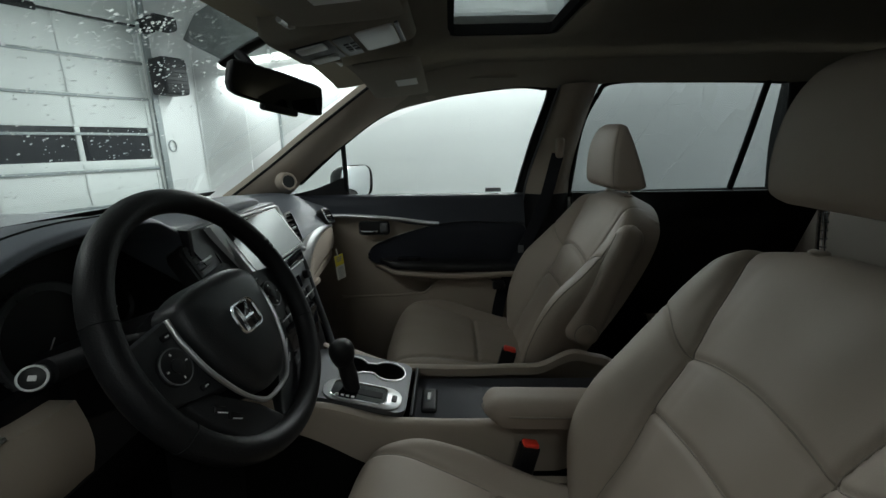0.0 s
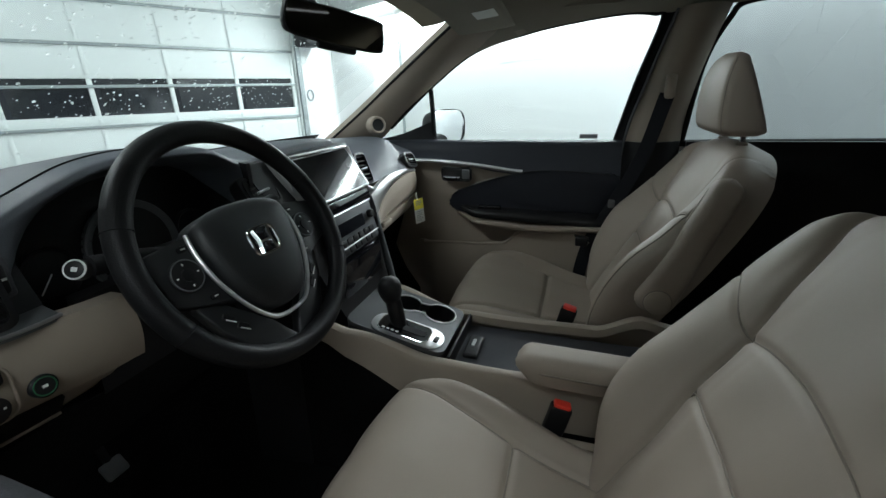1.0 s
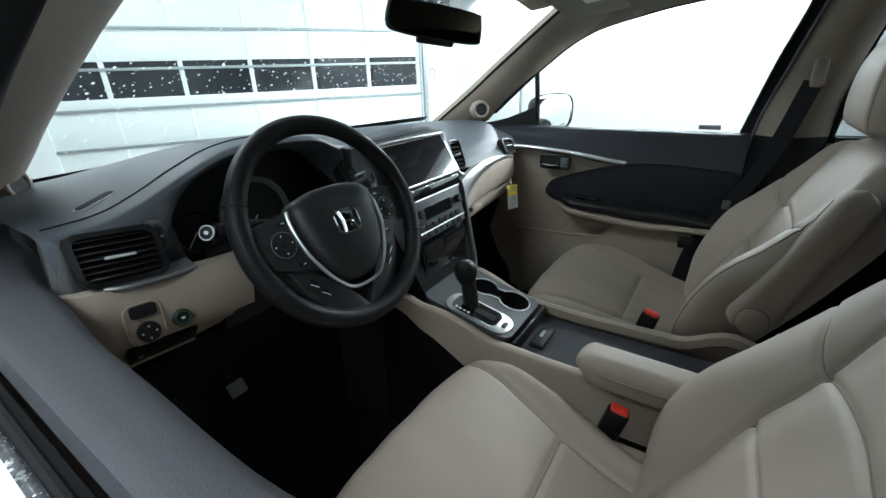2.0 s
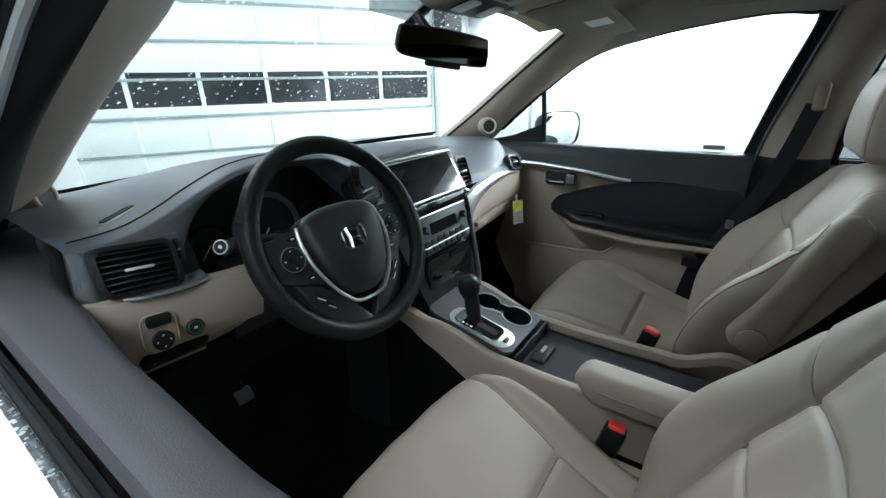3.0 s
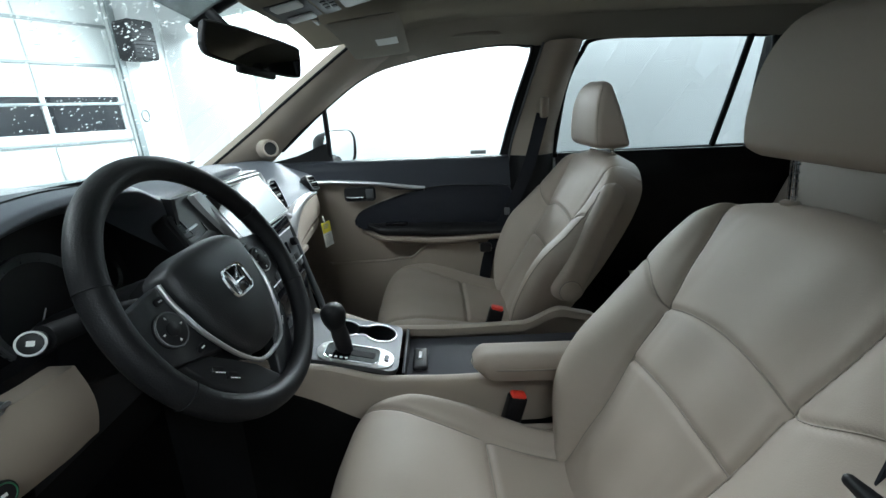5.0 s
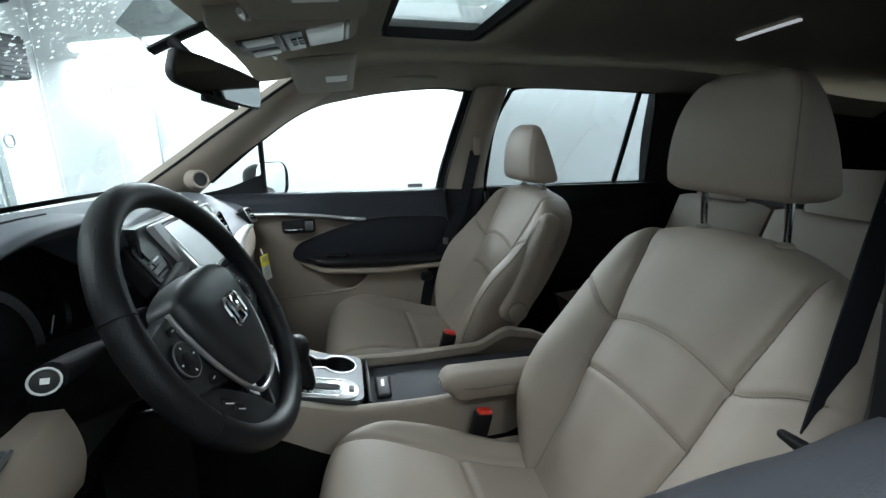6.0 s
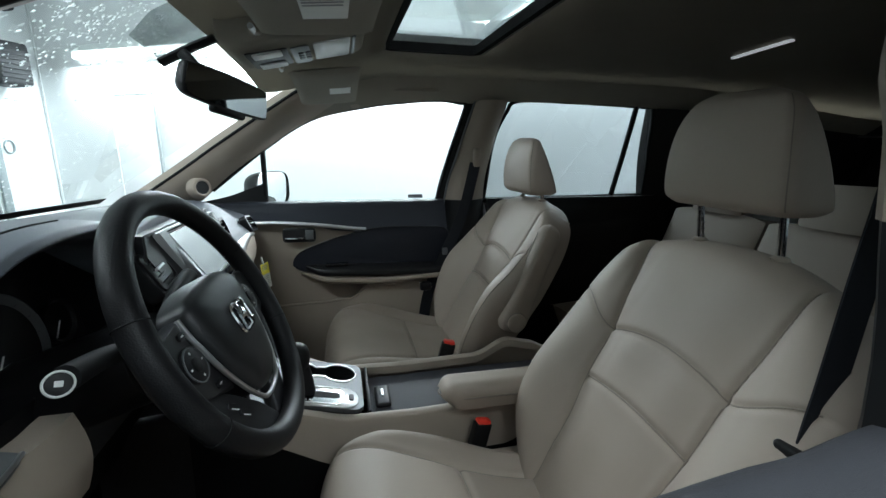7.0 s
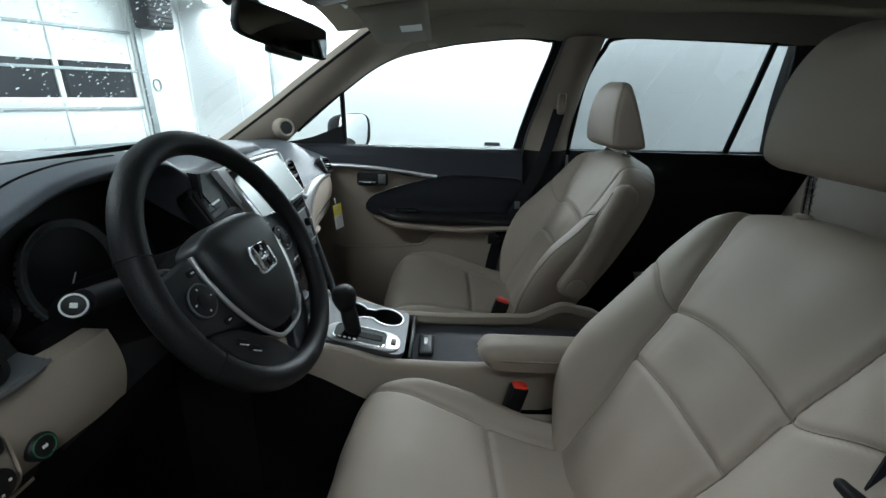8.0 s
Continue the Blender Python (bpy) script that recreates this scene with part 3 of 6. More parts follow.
def ring_wall(x0, x1, y0, y1, r, z0, z1, n=6):
    cx, cy = (x0 + x1) / 2, (y0 + y1) / 2
    out = rounded(x1 - x0, y1 - y0, r, n, cx, cy)
    inn = rounded(x1 - x0 - 0.03, y1 - y0 - 0.03, max(r - 0.015, 0.003), n, cx, cy)
    bm = bmesh.new()
    rings = [[bm.verts.new((p[0], p[1], z)) for p in o] for o, z in ((out, z0), (out, z1), (inn, z1), (inn, z0))]
    m = len(out)
    for a, b in zip(rings, rings[1:] + rings[:1]):
        for k in range(m):
            bm.faces.new((a[k], a[(k + 1) % m], b[(k + 1) % m], b[k]))
    return bm


sunroof = thing("sunroof", "tinted glass sunroof with its shade drawn open", "sunroof")
part("frame", ring_wall(SUN_X[0] - 0.006, SUN_X[1] + 0.006, -SUN_Y - 0.006, SUN_Y + 0.006, 0.03, 1.646, 1.672), CARPET, sunroof, "black rubber frame")
part("lip", ring_wall(SUN_X[0] - 0.030, SUN_X[1] + 0.030, -SUN_Y - 0.030, SUN_Y + 0.030, 0.05, 1.6465, 1.6545), CLOTH, sunroof, "beige edging round the opening")
p = part("glass", rbox((SUN_X[0] - 0.02, -SUN_Y - 0.02, 1.673), (SUN_X[1] + 0.02, SUN_Y + 0.02, 1.678), 0), GLASS, sunroof)
p.visible_shadow = False
skin = rbox((-0.36, -0.70, 1.6985), (SUN_X[0] - 0.03, 0.70, 1.745), 0.01)
rbox((SUN_X[1] + 0.03, -0.70, 1.6985), (3.0, 0.70, 1.745), 0.01, bm=skin)
rbox((SUN_X[0] - 0.03, -0.70, 1.699), (SUN_X[1] + 0.03, -SUN_Y - 0.02, 1.7445), 0.0, bm=skin)
rbox((SUN_X[0] - 0.03, SUN_Y + 0.02, 1.699), (SUN_X[1] + 0.03, 0.70, 1.7445), 0.0, bm=skin)
part("roof_skin", skin, PAINT, body)

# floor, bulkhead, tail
part("floor_pan", slab(lambda u, v: (lerp(-1.15, 3.1, u), lerp(-0.84, 0.84, v), 0.40 + 0.10 * smooth((lerp(-1.15, 3.1, u) + 0.75) / -0.35)), 30, 10, (0, 0, -0.05)), CARPET, body, "carpet, black with lower cabin shade")
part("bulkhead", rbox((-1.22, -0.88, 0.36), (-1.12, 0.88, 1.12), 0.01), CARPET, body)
tail = rbox((2.95, -0.85, 0.35), (3.05, 0.85, 1.30), 0.02)
rbox((2.80, -0.78, 1.50), (3.02, 0.78, 1.72), 0.02, bm=tail)
rbox((2.50, -0.86, 1.452), (2.96, 0.86, 1.70), 0.02, bm=tail)
rbox((2.72, 0.52, 1.05), (2.98, 0.86, 1.4515), 0.02, bm=tail)
rbox((2.72, -0.86, 1.05), (2.98, -0.52, 1.4515), 0.02, bm=tail)
part("tailgate", tail, BLACK, body, "black tailgate trim and rear pillars")
part("bonnet", slab(lambda u, v: (lerp(-2.15, -1.16, u), lerp(-0.85, 0.85, v), 1.00 + 0.125 * math.sin(1.45 * u) - 0.05 * (2 * v - 1) ** 2), 12, 14, (0, 0, -0.02)), PAINT, body, "silver bonnet")

# glass
def pane(name, fn, mat, parent, nu=12, nv=8):
    ob = part(name, grid(fn, nu, nv), mat, parent)
    ob.visible_shadow = mat is not GLASS
    return ob


def screen_pt(u, v):
    s = 2 * u - 1
    y = s * lerp(0.880, 0.700, v)
    x = lerp(-1.13, -0.36, v) + 0.10 * (1 - v) * s * s + 0.05 * v * s * s
    z = lerp(1.150, 1.605, v) - 0.045 * s * s * v + 0.012 * math.sin(math.pi * v)
    return (x - 0.03, y, z + 0.01)


windscreen = thing("windscreen", "clear windscreen spattered with water drops", "window", kind="structure")
pane("glass", screen_pt, GLASS, windscreen, 20, 12)


def shade(u, v):
    lo = lerp(0.862, 0.845, u)
    w = lerp(lo, 1.0, v)
    y = lerp(lerp(-0.115, -0.165, min(1, v * 2)), 0.065, u)
    return Vector(screen_pt(0.5 + 0.5 * y / lerp(0.880, 0.700, w), w)) + Vector((0.006, 0, -0.008))


part("shade_patch", grid(shade, 8, 6), SHADEBAND, windscreen, "grey shaded patch behind the mirror").visible_shadow = False
part("black_band", slab(lambda u, v: Vector(screen_pt(u, v * 0.045)) + Vector((0.004, 0, -0.004)), 24, 2, (0.003, 0, -0.001)), RUBBER, windscreen, "black lower band")
for s in (1, -1):
    if s == 1:
        pane("side_glass", lambda u, v: (lerp(-0.44, lerp(0.27, 0.37, v), u), 0.86 - 0.10 * v, lerp(1.13, lerp(1.36 + 0.20 * u, 1.58, u), v)), GLASS, body)
        pane("quarter_glass", lambda u, v: (lerp(-0.80, -0.44, u), 0.87 - 0.08 * u * v, lerp(1.13, 1.14 + 0.235 * u, v)), GLASS, body)
    pane("rear_side_glass", lambda u, v, s=s: (lerp(0.46, 1.40, u), s * (0.885 - 0.12 * v), lerp(1.13, 1.59, v)), PRIVACY, body)
pane("tail_glass", lambda u, v: (3.0 - 0.2 * v, lerp(-0.7, 0.7, u), lerp(1.28, 1.52, v)), DARKGLASS, body)

# driver's door, closed, its glass wound down
door = thing("driver_door", "closed driver's door with the window wound down", "car door")
INNER = [(-0.92, -0.700), (-0.69, -0.735), (-0.47, -0.772), (-0.20, -0.790), (0.0, -0.796), (0.15, -0.785), (0.30, -0.768), (0.50, -0.76)]


def sill(u, v):
    x = lerp(-0.90, 0.27, u)
    yi = curve(INNER, x)
    zt = 1.150
    path = [(-0.852, zt - 0.012), (-0.846, zt - 0.002), (-0.835, zt), (lerp(-0.835, yi, 0.6), zt - 0.001), (yi - 0.006, zt - 0.007), (yi + 0.006, zt - 0.022), (yi + 0.014, zt - 0.06), (yi + 0.02, zt - 0.16)]
    k = v * (len(path) - 1)
    i = min(int(k), len(path) - 2)
    t = k - i
    return (x, lerp(path[i][0], path[i + 1][0], t), lerp(path[i][1], path[i + 1][1], t))


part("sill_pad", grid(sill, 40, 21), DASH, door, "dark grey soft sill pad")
part("glass_seal", tube(spline([(-0.80, -0.861, 1.130), (-0.3, -0.861, 1.130), (0.27, -0.861, 1.128)], 20), 0.0065, 8), RUBBER, door, "black glass run seal")
part("outer_seal", tube(spline([(-0.80, -0.866, 1.141), (-0.3, -0.8675, 1.141), (0.27, -0.8675, 1.139)], 20), 0.0045, 8), RUBBER, door, "black outer seal lip")
part("wet_strip", slab(lambda u, v: (lerp(-0.80, 0.27, u), lerp(-0.8725, -0.8805, v), 1.1435 - 0.002 * (2 * v - 1) ** 2), 20, 4, (0, 0, -0.02)), WETSEAL, door, "wet grey strip along the door top")
part("window_frame", tube(spline(side([(0.305, 0.875, 1.14), (0.36, 0.82, 1.36), (0.40, 0.775, 1.54), (0.33, 0.772, 1.575), (0.11, 0.774, 1.574), (-0.05, 0.778, 1.552), (-0.25, 0.79, 1.500), (-0.43, 0.812, 1.39), (-0.62, 0.85, 1.25), (-0.80, 0.89, 1.13)], -1), 60), 0.017, 8), RUBBER, door, "black window frame")
part("inner_panel", slab(lambda u, v: (lerp(-0.75, 0.27, u), -0.765 - 0.02 * math.sin(3 * v), lerp(0.42, 1.0, v)), 12, 10, (0, -0.05, 0)), BEIGE, door)
SKIN = [(0.0, -0.8815, 1.142), (0.06, -0.890, 1.141), (0.12, -0.905, 1.136), (0.25, -0.938, 1.115), (0.40, -0.970, 1.06), (0.55, -0.982, 0.97), (0.75, -0.985, 0.80), (1.0, -0.960, 0.50)]


def skin_pt(u, v):
    x = lerp(-1.1, 0.30, u)
    return (x, line([(k, y) for k, y, z in SKIN], v), line([(k, z) for k, y, z in SKIN], v))


part("skin", slab(skin_pt, 20, 30, (0, 0.012, -0.004)), PAINT, door, "wet silver door skin")

# passenger's door
door = thing("passenger_door", "closed passenger door trimmed in beige and black", "car door")


def door_face(u, v):
    x = lerp(flow([(0.0, -0.46), (0.2, -0.54), (0.5, -0.63), (0.8, -0.72), (1.0, -0.80)], v), 0.285, u)
    z = lerp(0.42, curve([(-0.80, 1.088), (-0.34, 1.084), (-0.12, 1.040), (0.30, 1.032)], x), v)
    y = 0.742 - 0.012 * math.sin(5 * v) + 0.02 * smooth((0.62 - z) / 0.1) + 0.015 * smooth((-0.45 - x) / 0.2)
    return (x, y, z)


part("panel", slab(door_face, 30, 26, (0, 0.05, 0)), BEIGE, door, "beige door panel")


def prism_curve(outline, a, b, r=0.006, n=60):
    pts = spline([(p[0], p[1], 0) for p in outline + outline[:1]], n)[:-1]
    return prism([(p.x, p.y) for p in pts], a, b, "y", r)


def upper(u, v):
    x = lerp(-0.84, 0.285, u)
    zb = curve([(-0.85, 1.07), (-0.50, 1.083), (-0.30, 1.074), (-0.16, 1.045), (-0.07, 1.036), (0.29, 1.034)], x)
    yi = 0.795 - 0.03 * smooth((-0.45 - x) / 0.3)
    path = [(0.852, 1.150), (0.842, 1.156), (0.83, 1.158), (yi + 0.005, 1.153), (yi - 0.008, 1.142), (yi - 0.02, 1.12), (0.738, zb + 0.012), (0.733, zb + 0.003), (0.75, zb - 0.002)]
    k = v * (len(path) - 1)
    i = min(int(k), len(path) - 2)
    t = k - i
    return (x, lerp(path[i][0], path[i + 1][0], t), lerp(path[i][1], path[i + 1][1], t))


part("upper_pad", grid(upper, 40, 24), INSERT, door, "dark soft upper pad")
part("accent_strip", tube(spline([(-0.52, 0.722, 1.088), (-0.40, 0.718, 1.087), (-0.25, 0.716, 1.075), (-0.12, 0.716, 1.058), (-0.06, 0.720, 1.051)], 26), 0.01, 10, squash=(0.008, 0.0075)), SATIN, door, "satin silver accent strip")
part("insert", prism_curve([(-0.350, 0.922), (-0.340, 0.946), (-0.300, 0.974), (-0.19, 1.014), (-0.06, 1.047), (0.04, 1.057), (0.16, 1.053), (0.275, 1.045), (0.290, 0.96), (0.275, 0.876), (0.16, 0.872), (-0.01, 0.866), (-0.20, 0.872), (-0.31, 0.890), (-0.342, 0.903)], 0.716, 0.745, 0.010), INSERT, door, "dark padded insert")
part("insert_line", tube(spline([(-0.335, 0.715, 0.952), (-0.300, 0.713, 0.977), (-0.19, 0.713, 1.017), (-0.06, 0.713, 1.050), (0.04, 0.713, 1.060), (0.16, 0.713, 1.056), (0.27, 0.715, 1.048)], 30), 0.0022, 6), BLACK, door, "raised edge of the insert")
part("armrest", slab(lambda u, v: (lerp(-0.345, 0.290, u), lerp(0.735, lerp(0.733, 0.672, smooth(u * 5)), math.sin(v * math.pi / 2)), lerp(0.925, 0.905, u) - 0.004 - 0.030 * (1 - math.cos(v * math.pi / 2)) * smooth(u * 5 + 0.1)), 40, 10, (0, 0.004, -0.012)), BLACK, door, "black armrest ledge")
part("armrest_switch", rbox((-0.225, 0.690, 0.906), (-0.135, 0.712, 0.922), 0.005), GLOSSBLACK, door, "black window switch")
part("armrest_side", slab(lambda u, v: (lerp(-0.335, 0.290, u), lerp(0.730, 0.684, smooth(u * 6)), lerp(lerp(0.896, 0.876, smooth(u * 2)), lerp(0.918, 0.890, smooth(u * 3)), v)), 40, 6, (0, 0.03, 0)), BLACK, door, "black side of the armrest")
part("pull_trim", slab(lambda u, v: (lerp(-0.322, 0.290, u), lerp(0.728, 0.652 + 0.010 * v, smooth(u * 6)) + 0.030 * (1 - v) ** 3, flow([(-0.33, 0.888), (-0.28, 0.876), (-0.14, 0.862), (0.02, 0.853), (0.18, 0.862), (0.30, 0.866)], lerp(-0.322, 0.290, u)) - 0.024 * (1 - v)), 40, 8, (0, 0.035, 0.004)), BEIGE, door, "beige ledge below the armrest")
POCKET = [(-0.55, 0.748), (-0.25, 0.757), (-0.13, 0.766), (-0.04, 0.832), (0.10, 0.842), (0.29, 0.842)]
pk = part("pocket", slab(lambda u, v: (lerp(-0.50, 0.28, u), lerp(0.738, 0.700, smooth(u * 9)) - 0.018 * math.sin(math.pi * v), lerp(0.46, curve(POCKET, lerp(-0.50, 0.28, u)), v)), 40, 12, (0, 0.012, 0)), BEIGE, door, "beige map pocket")
part("pocket_lip", tube([(x, 0.702, curve(POCKET, x) + 0.001) for x in [lerp(-0.46, 0.28, k / 40) for k in range(41)]], 0.006, 8), BEIGE, pk)
h = part("handle_cup", prism(rounded(0.120, 0.052, 0.012, 4, -0.318, 1.036), 0.7225, 0.735, "y", 0.003), BLACK, door, "dark handle recess")
part("recess_rim", tube([(p[0], 0.7220, p[1]) for p in rounded(0.120, 0.052, 0.012, 5, -0.318, 1.036)], 0.0026, 6, closed=True), HUBSKIN, h, "dark rim")
part("handle", tube(spline([(-0.367, 0.716, 1.027), (-0.355, 0.711, 1.025), (-0.315, 0.709, 1.025), (-0.304, 0.713, 1.026)], 16), 0.0070, 10, squash=(0.0075, 0.0050)), CHROME, h, "chrome inner door handle")
part("lock_lever", rbox((-0.295, 0.7135, 1.018), (-0.264, 0.7215, 1.056), 0.006, 3), SHADOWSILVER, h, "grey lock lever")
part("sail", slab(strip(spline([(-0.93, 0.84, 1.13), (-0.75, 0.825, 1.150), (-0.60, 0.825, 1.177), (-0.53, 0.832, 1.201), (-0.454, 0.842, 1.230)], 10), spline([(-0.93, 0.83, 1.10), (-0.75, 0.82, 1.11), (-0.60, 0.82, 1.12), (-0.44, 0.842, 1.12)], 10)), 9, 4, (0, 0.02, 0)), BLACK, door, "black mirror sail")
part("quarter_bar", tube([(-0.452, 0.862, 1.13), (-0.445, 0.83, 1.26), (-0.438, 0.79, 1.375)], 0.010, 8), RUBBER, door, "black quarter window bar")
st = part("lock_label", rbox((0.135, 0.8575, 1.160), (0.20, 0.8585, 1.176), 0), GREYINK, door, "small printed glass label")

mirror = thing("wing_mirror", "wing mirror in a dark wet housing", "wing mirror")


MF = frame_of((-0.447, 1.030, 1.192), (0.50, 0.866, 0), (0.866, -0.50, 0))


def shell(u, v):
    a = 2 * math.pi * u
    r = max(0.02, 1 - (1 - v) ** 2.4) ** 0.5
    ca, sa = math.cos(a), math.sin(a)
    sq = (abs(ca) ** 3.4 + abs(sa) ** 3.4) ** (-1 / 3.4)
    return MF @ Vector((0.1075 * r * ca * sq, 0.0785 * r * sa * sq, -0.12 + 0.128 * v))


part("housing", grid(shell, 40, 14, close=True), BLACK, mirror, "dark housing")
part("face", prism(rounded(0.205, 0.148, 0.045, 6), -0.004, 0.004, "z", 0.002, m=MF), MIRROR, mirror, "mirror glass")
part("stalk", tube([(-0.52, 0.855, 1.128), (-0.50, 0.92, 1.135), (-0.47, 0.98, 1.150)], 0.02, 10, squash=(0.05, 0.02)), BLACK, mirror)


# ---- seats ----
def seat(cy, raised, inboard, label, armrest_down):
    ob = thing("front_seat", label, "car seat", "front seats", at=(0, cy, 0.42))

    def put(pt):
        return Vector((pt[0], pt[1] + cy, pt[2]))
    lean = math.atan(0.53)
    nrm = Vector((-math.cos(lean), 0, math.sin(lean)))
    top = 0.568
    # tables over the height above the seat: seam, crest of the bolster, outer edge, and how far the crest stands forward
    SEAMS = [(0.0, 0.116), (0.17, 0.122), (0.28, 0.134 if raised else 0.112), (0.36, 0.137), (0.44, 0.150), (0.568, 0.166)]
    CRESTS = [(0.0, 0.150), (0.06, 0.188), (0.12, 0.216), (0.20, 0.236), (0.30, 0.246), (0.37, 0.246), (0.44, 0.232), (0.52, 0.204), (0.568, 0.180)]
    EDGES = [(0.0, 0.188), (0.06, 0.228), (0.12, 0.252), (0.20, 0.272), (0.30, 0.286), (0.37, 0.284), (0.44, 0.275), (0.50, 0.255), (0.54, 0.229), (0.568, 0.194)]
    if raised:
        FORWARD = [(0.0, -0.012), (0.05, 0.014), (0.11, 0.044), (0.16, 0.054), (0.22, 0.050), (0.30, 0.028), (0.38, 0.014), (0.46, 0.010), (0.568, 0.004)]
    else:
        FORWARD = [(0.0, 0.0), (0.05, 0.028), (0.11, 0.056), (0.18, 0.072), (0.26, 0.070), (0.34, 0.046), (0.44, 0.022), (0.568, 0.006)]

    def half(v):
        return flow(EDGES, v * top)

    def back_base(u, v):
        s = 2 * u - 1
        z = 0.655 + top * v - 0.040 * v ** 4 * abs(s) ** 2.2
        return Vector((0.197 + 0.53 * (z - 0.655), s * half(v), z))

    def back_front(u, v):
        s = abs(2 * u - 1)
        h = v * top
        y = s * half(v)
        sv, cr, ed, fw = flow(SEAMS, h), flow(CRESTS, h), flow(EDGES, h), flow(FORWARD, h)
        d = 0.0
        if y > sv:
            k = min(1.0, (y - sv) / max(0.01, cr - sv))
            d += fw * math.sin(k * math.pi / 2) ** 1.15 + 0.006 * math.sin(k * math.pi) * (1 if raised else 0.4)
        e = max(0.0, min(1.0, (y - cr) / max(0.01, ed - cr)))
        d -= (0.058 if raised else 0.050) * (1 - math.sqrt(max(0.0, 1 - e * e)))
        d += (0.012 if raised else 0.018) * math.sin(math.pi * min(1, v * 1.1)) * (1 - smooth(y / 0.15))
        ev = max(0.0, (v - 0.90) / 0.10)
        d -= 0.050 * (1 - math.sqrt(max(0.0, 1 - ev * ev)))
        d -= 0.0062 * math.exp(-((y - sv) / 0.0055) ** 2)
        if y < sv:
            for vs in (0.622, 0.447):
                d -= 0.0058 * math.exp(-((v - vs - (0.036 if vs > 0.5 else 0.020) * (1 - (y / sv) ** 2)) * top / 0.0055) ** 2)
            d += 0.007 * math.sin(math.pi * smooth(y / sv)) * (0.6 if raised else 0.4) * (1 - 0.5 * smooth((v - 0.58) / 0.08))
        else:
            vs = 0.622 + 0.09 * smooth((y - sv) / 0.12)
            d -= 0.0054 * math.exp(-((v - vs) * top / 0.0055) ** 2) * (1 - e)
        d += 0.0030 * noise.noise(Vector((6 * u, 7 * v, cy * 9))) * (1 - e)
        # slack folds of the hide near the seams
        d += 0.0011 * noise.noise(Vector((26 * u, 9 * v, cy * 5))) * math.exp(-((y - sv) / 0.05) ** 2)
        return put(back_base(u, v) + nrm * d)

    def back_rear(u, v):
        s = abs(2 * u - 1)
        q = back_base(u, v)
        q.y *= 0.95
        return put(q - nrm * ((0.120 - 0.025 * v if raised else 0.078 + 0.016 * v) + 0.03 * (1 - s * s) * (1 - v * 0.6)))
    back = part("backrest", body_of(back_front, back_rear, 150, 156), LEATHER, ob, sharp=60)

    def seam(name, uv, fn, parent, lift=nrm * 0.0010, r=0.0015):
        pts = []
        for u, v in uv:
            p0 = fn(u, v)
            n0 = (fn(u + 0.004, v) - fn(u - 0.004, v)).cross(fn(u, v + 0.004) - fn(u, v - 0.004)).normalized()
            pts.append(p0 + n0 * (0.0004 if n0.dot(lift) > 0 else -0.0004))
        return part(name, tube(pts, r, 5), STITCH, parent, "dark stitched seam")

    def u_of(y, v):
        return 0.5 + 0.5 * y / half(v)
    for sgn in (1, -1):
        seam("seam", [(u_of(sgn * flow(SEAMS, v / 60 * top), v / 60), v / 60) for v in range(2, 58)], back_front, back)
        seam("seam", [(u_of(sgn * (0.137 + 0.118 * k / 20), 0.622 + 0.09 * smooth(k / 20 * 0.98)), 0.622 + 0.09 * smooth(0.118 * k / 20 / 0.12)) for k in range(20)], back_front, back)
    for vs in (0.622, 0.447):
        w = flow(SEAMS, vs * top)
        seam("seam", [(u_of(lerp(-w, w, k / 40), vs), vs + (0.036 if vs > 0.5 else 0.020) * (1 - (k / 20 - 1) ** 2)) for k in range(41)], back_front, back)

    part("piping", tube([back_front(u_of(inboard * lerp(flow(CRESTS, v * top), half(v), 0.30 if not raised else 0.9), v), v) for v in [0.03 + 0.83 * k / 60 for k in range(61)]], 0.0019, 6), STITCH, back, "stitched edge of the side bolster")
    # cushion
    prof = spline([(-0.150, 0, 0.52), (-0.206, 0, 0.60), (-0.222, 0, 0.68), (-0.186, 0, 0.744), (-0.105, 0, 0.756), (0.0, 0, 0.730), (0.09, 0, 0.705), (0.19, 0, 0.686), (0.29, 0, 0.680)], 200)
    WIDTHS = [(-0.222, 0.262), (-0.15, 0.270), (-0.06, 0.276), (0.04, 0.268), (0.10, 0.250), (0.16, 0.228), (0.22, 0.212), (0.29, 0.200)]
    FLANKS = [(-0.222, 0.222), (-0.13, 0.212), (-0.05, 0.190), (0.065, 0.160), (0.15, 0.138), (0.29, 0.114)]

    def cush_base(v):
        k = v * 199
        i = min(int(k), 198)
        a, b = prof[i], prof[i + 1]
        t = (b - a).normalized()
        return a.lerp(b, k - i), Vector((-t.z, 0, t.x))

    def chalf(v):
        return flow(WIDTHS, cush_base(v)[0].x) if v > 0.25 else 0.262

    def cs(v):
        return flow(FLANKS, cush_base(v)[0].x) if v > 0.25 else 0.222
    VC = 0.72

    def cush_front(u, v):
        p0, n = cush_base(v)
        s = abs(2 * u - 1)
        y = s * chalf(v)
        w = cs(v)
        d = 0.017 * smooth((y - w - 0.004) / 0.055) * smooth((v - 0.30) / 0.3)
        e = max(0.0, (s - 0.82) / 0.18)
        d -= 0.065 * (1 - math.sqrt(max(0.0, 1 - e * e)))
        d -= 0.007 * math.exp(-((y - w) / 0.006) ** 2) * smooth((v - 0.30) / 0.08)
        if y < w:
            d -= 0.007 * math.exp(-((v - VC) * 0.62 / 0.006) ** 2)
            d += 0.008 * (1 - (y / w) ** 2)
        d += 0.0025 * noise.noise(Vector((7 * u, 7 * v, 3 + cy * 9)))
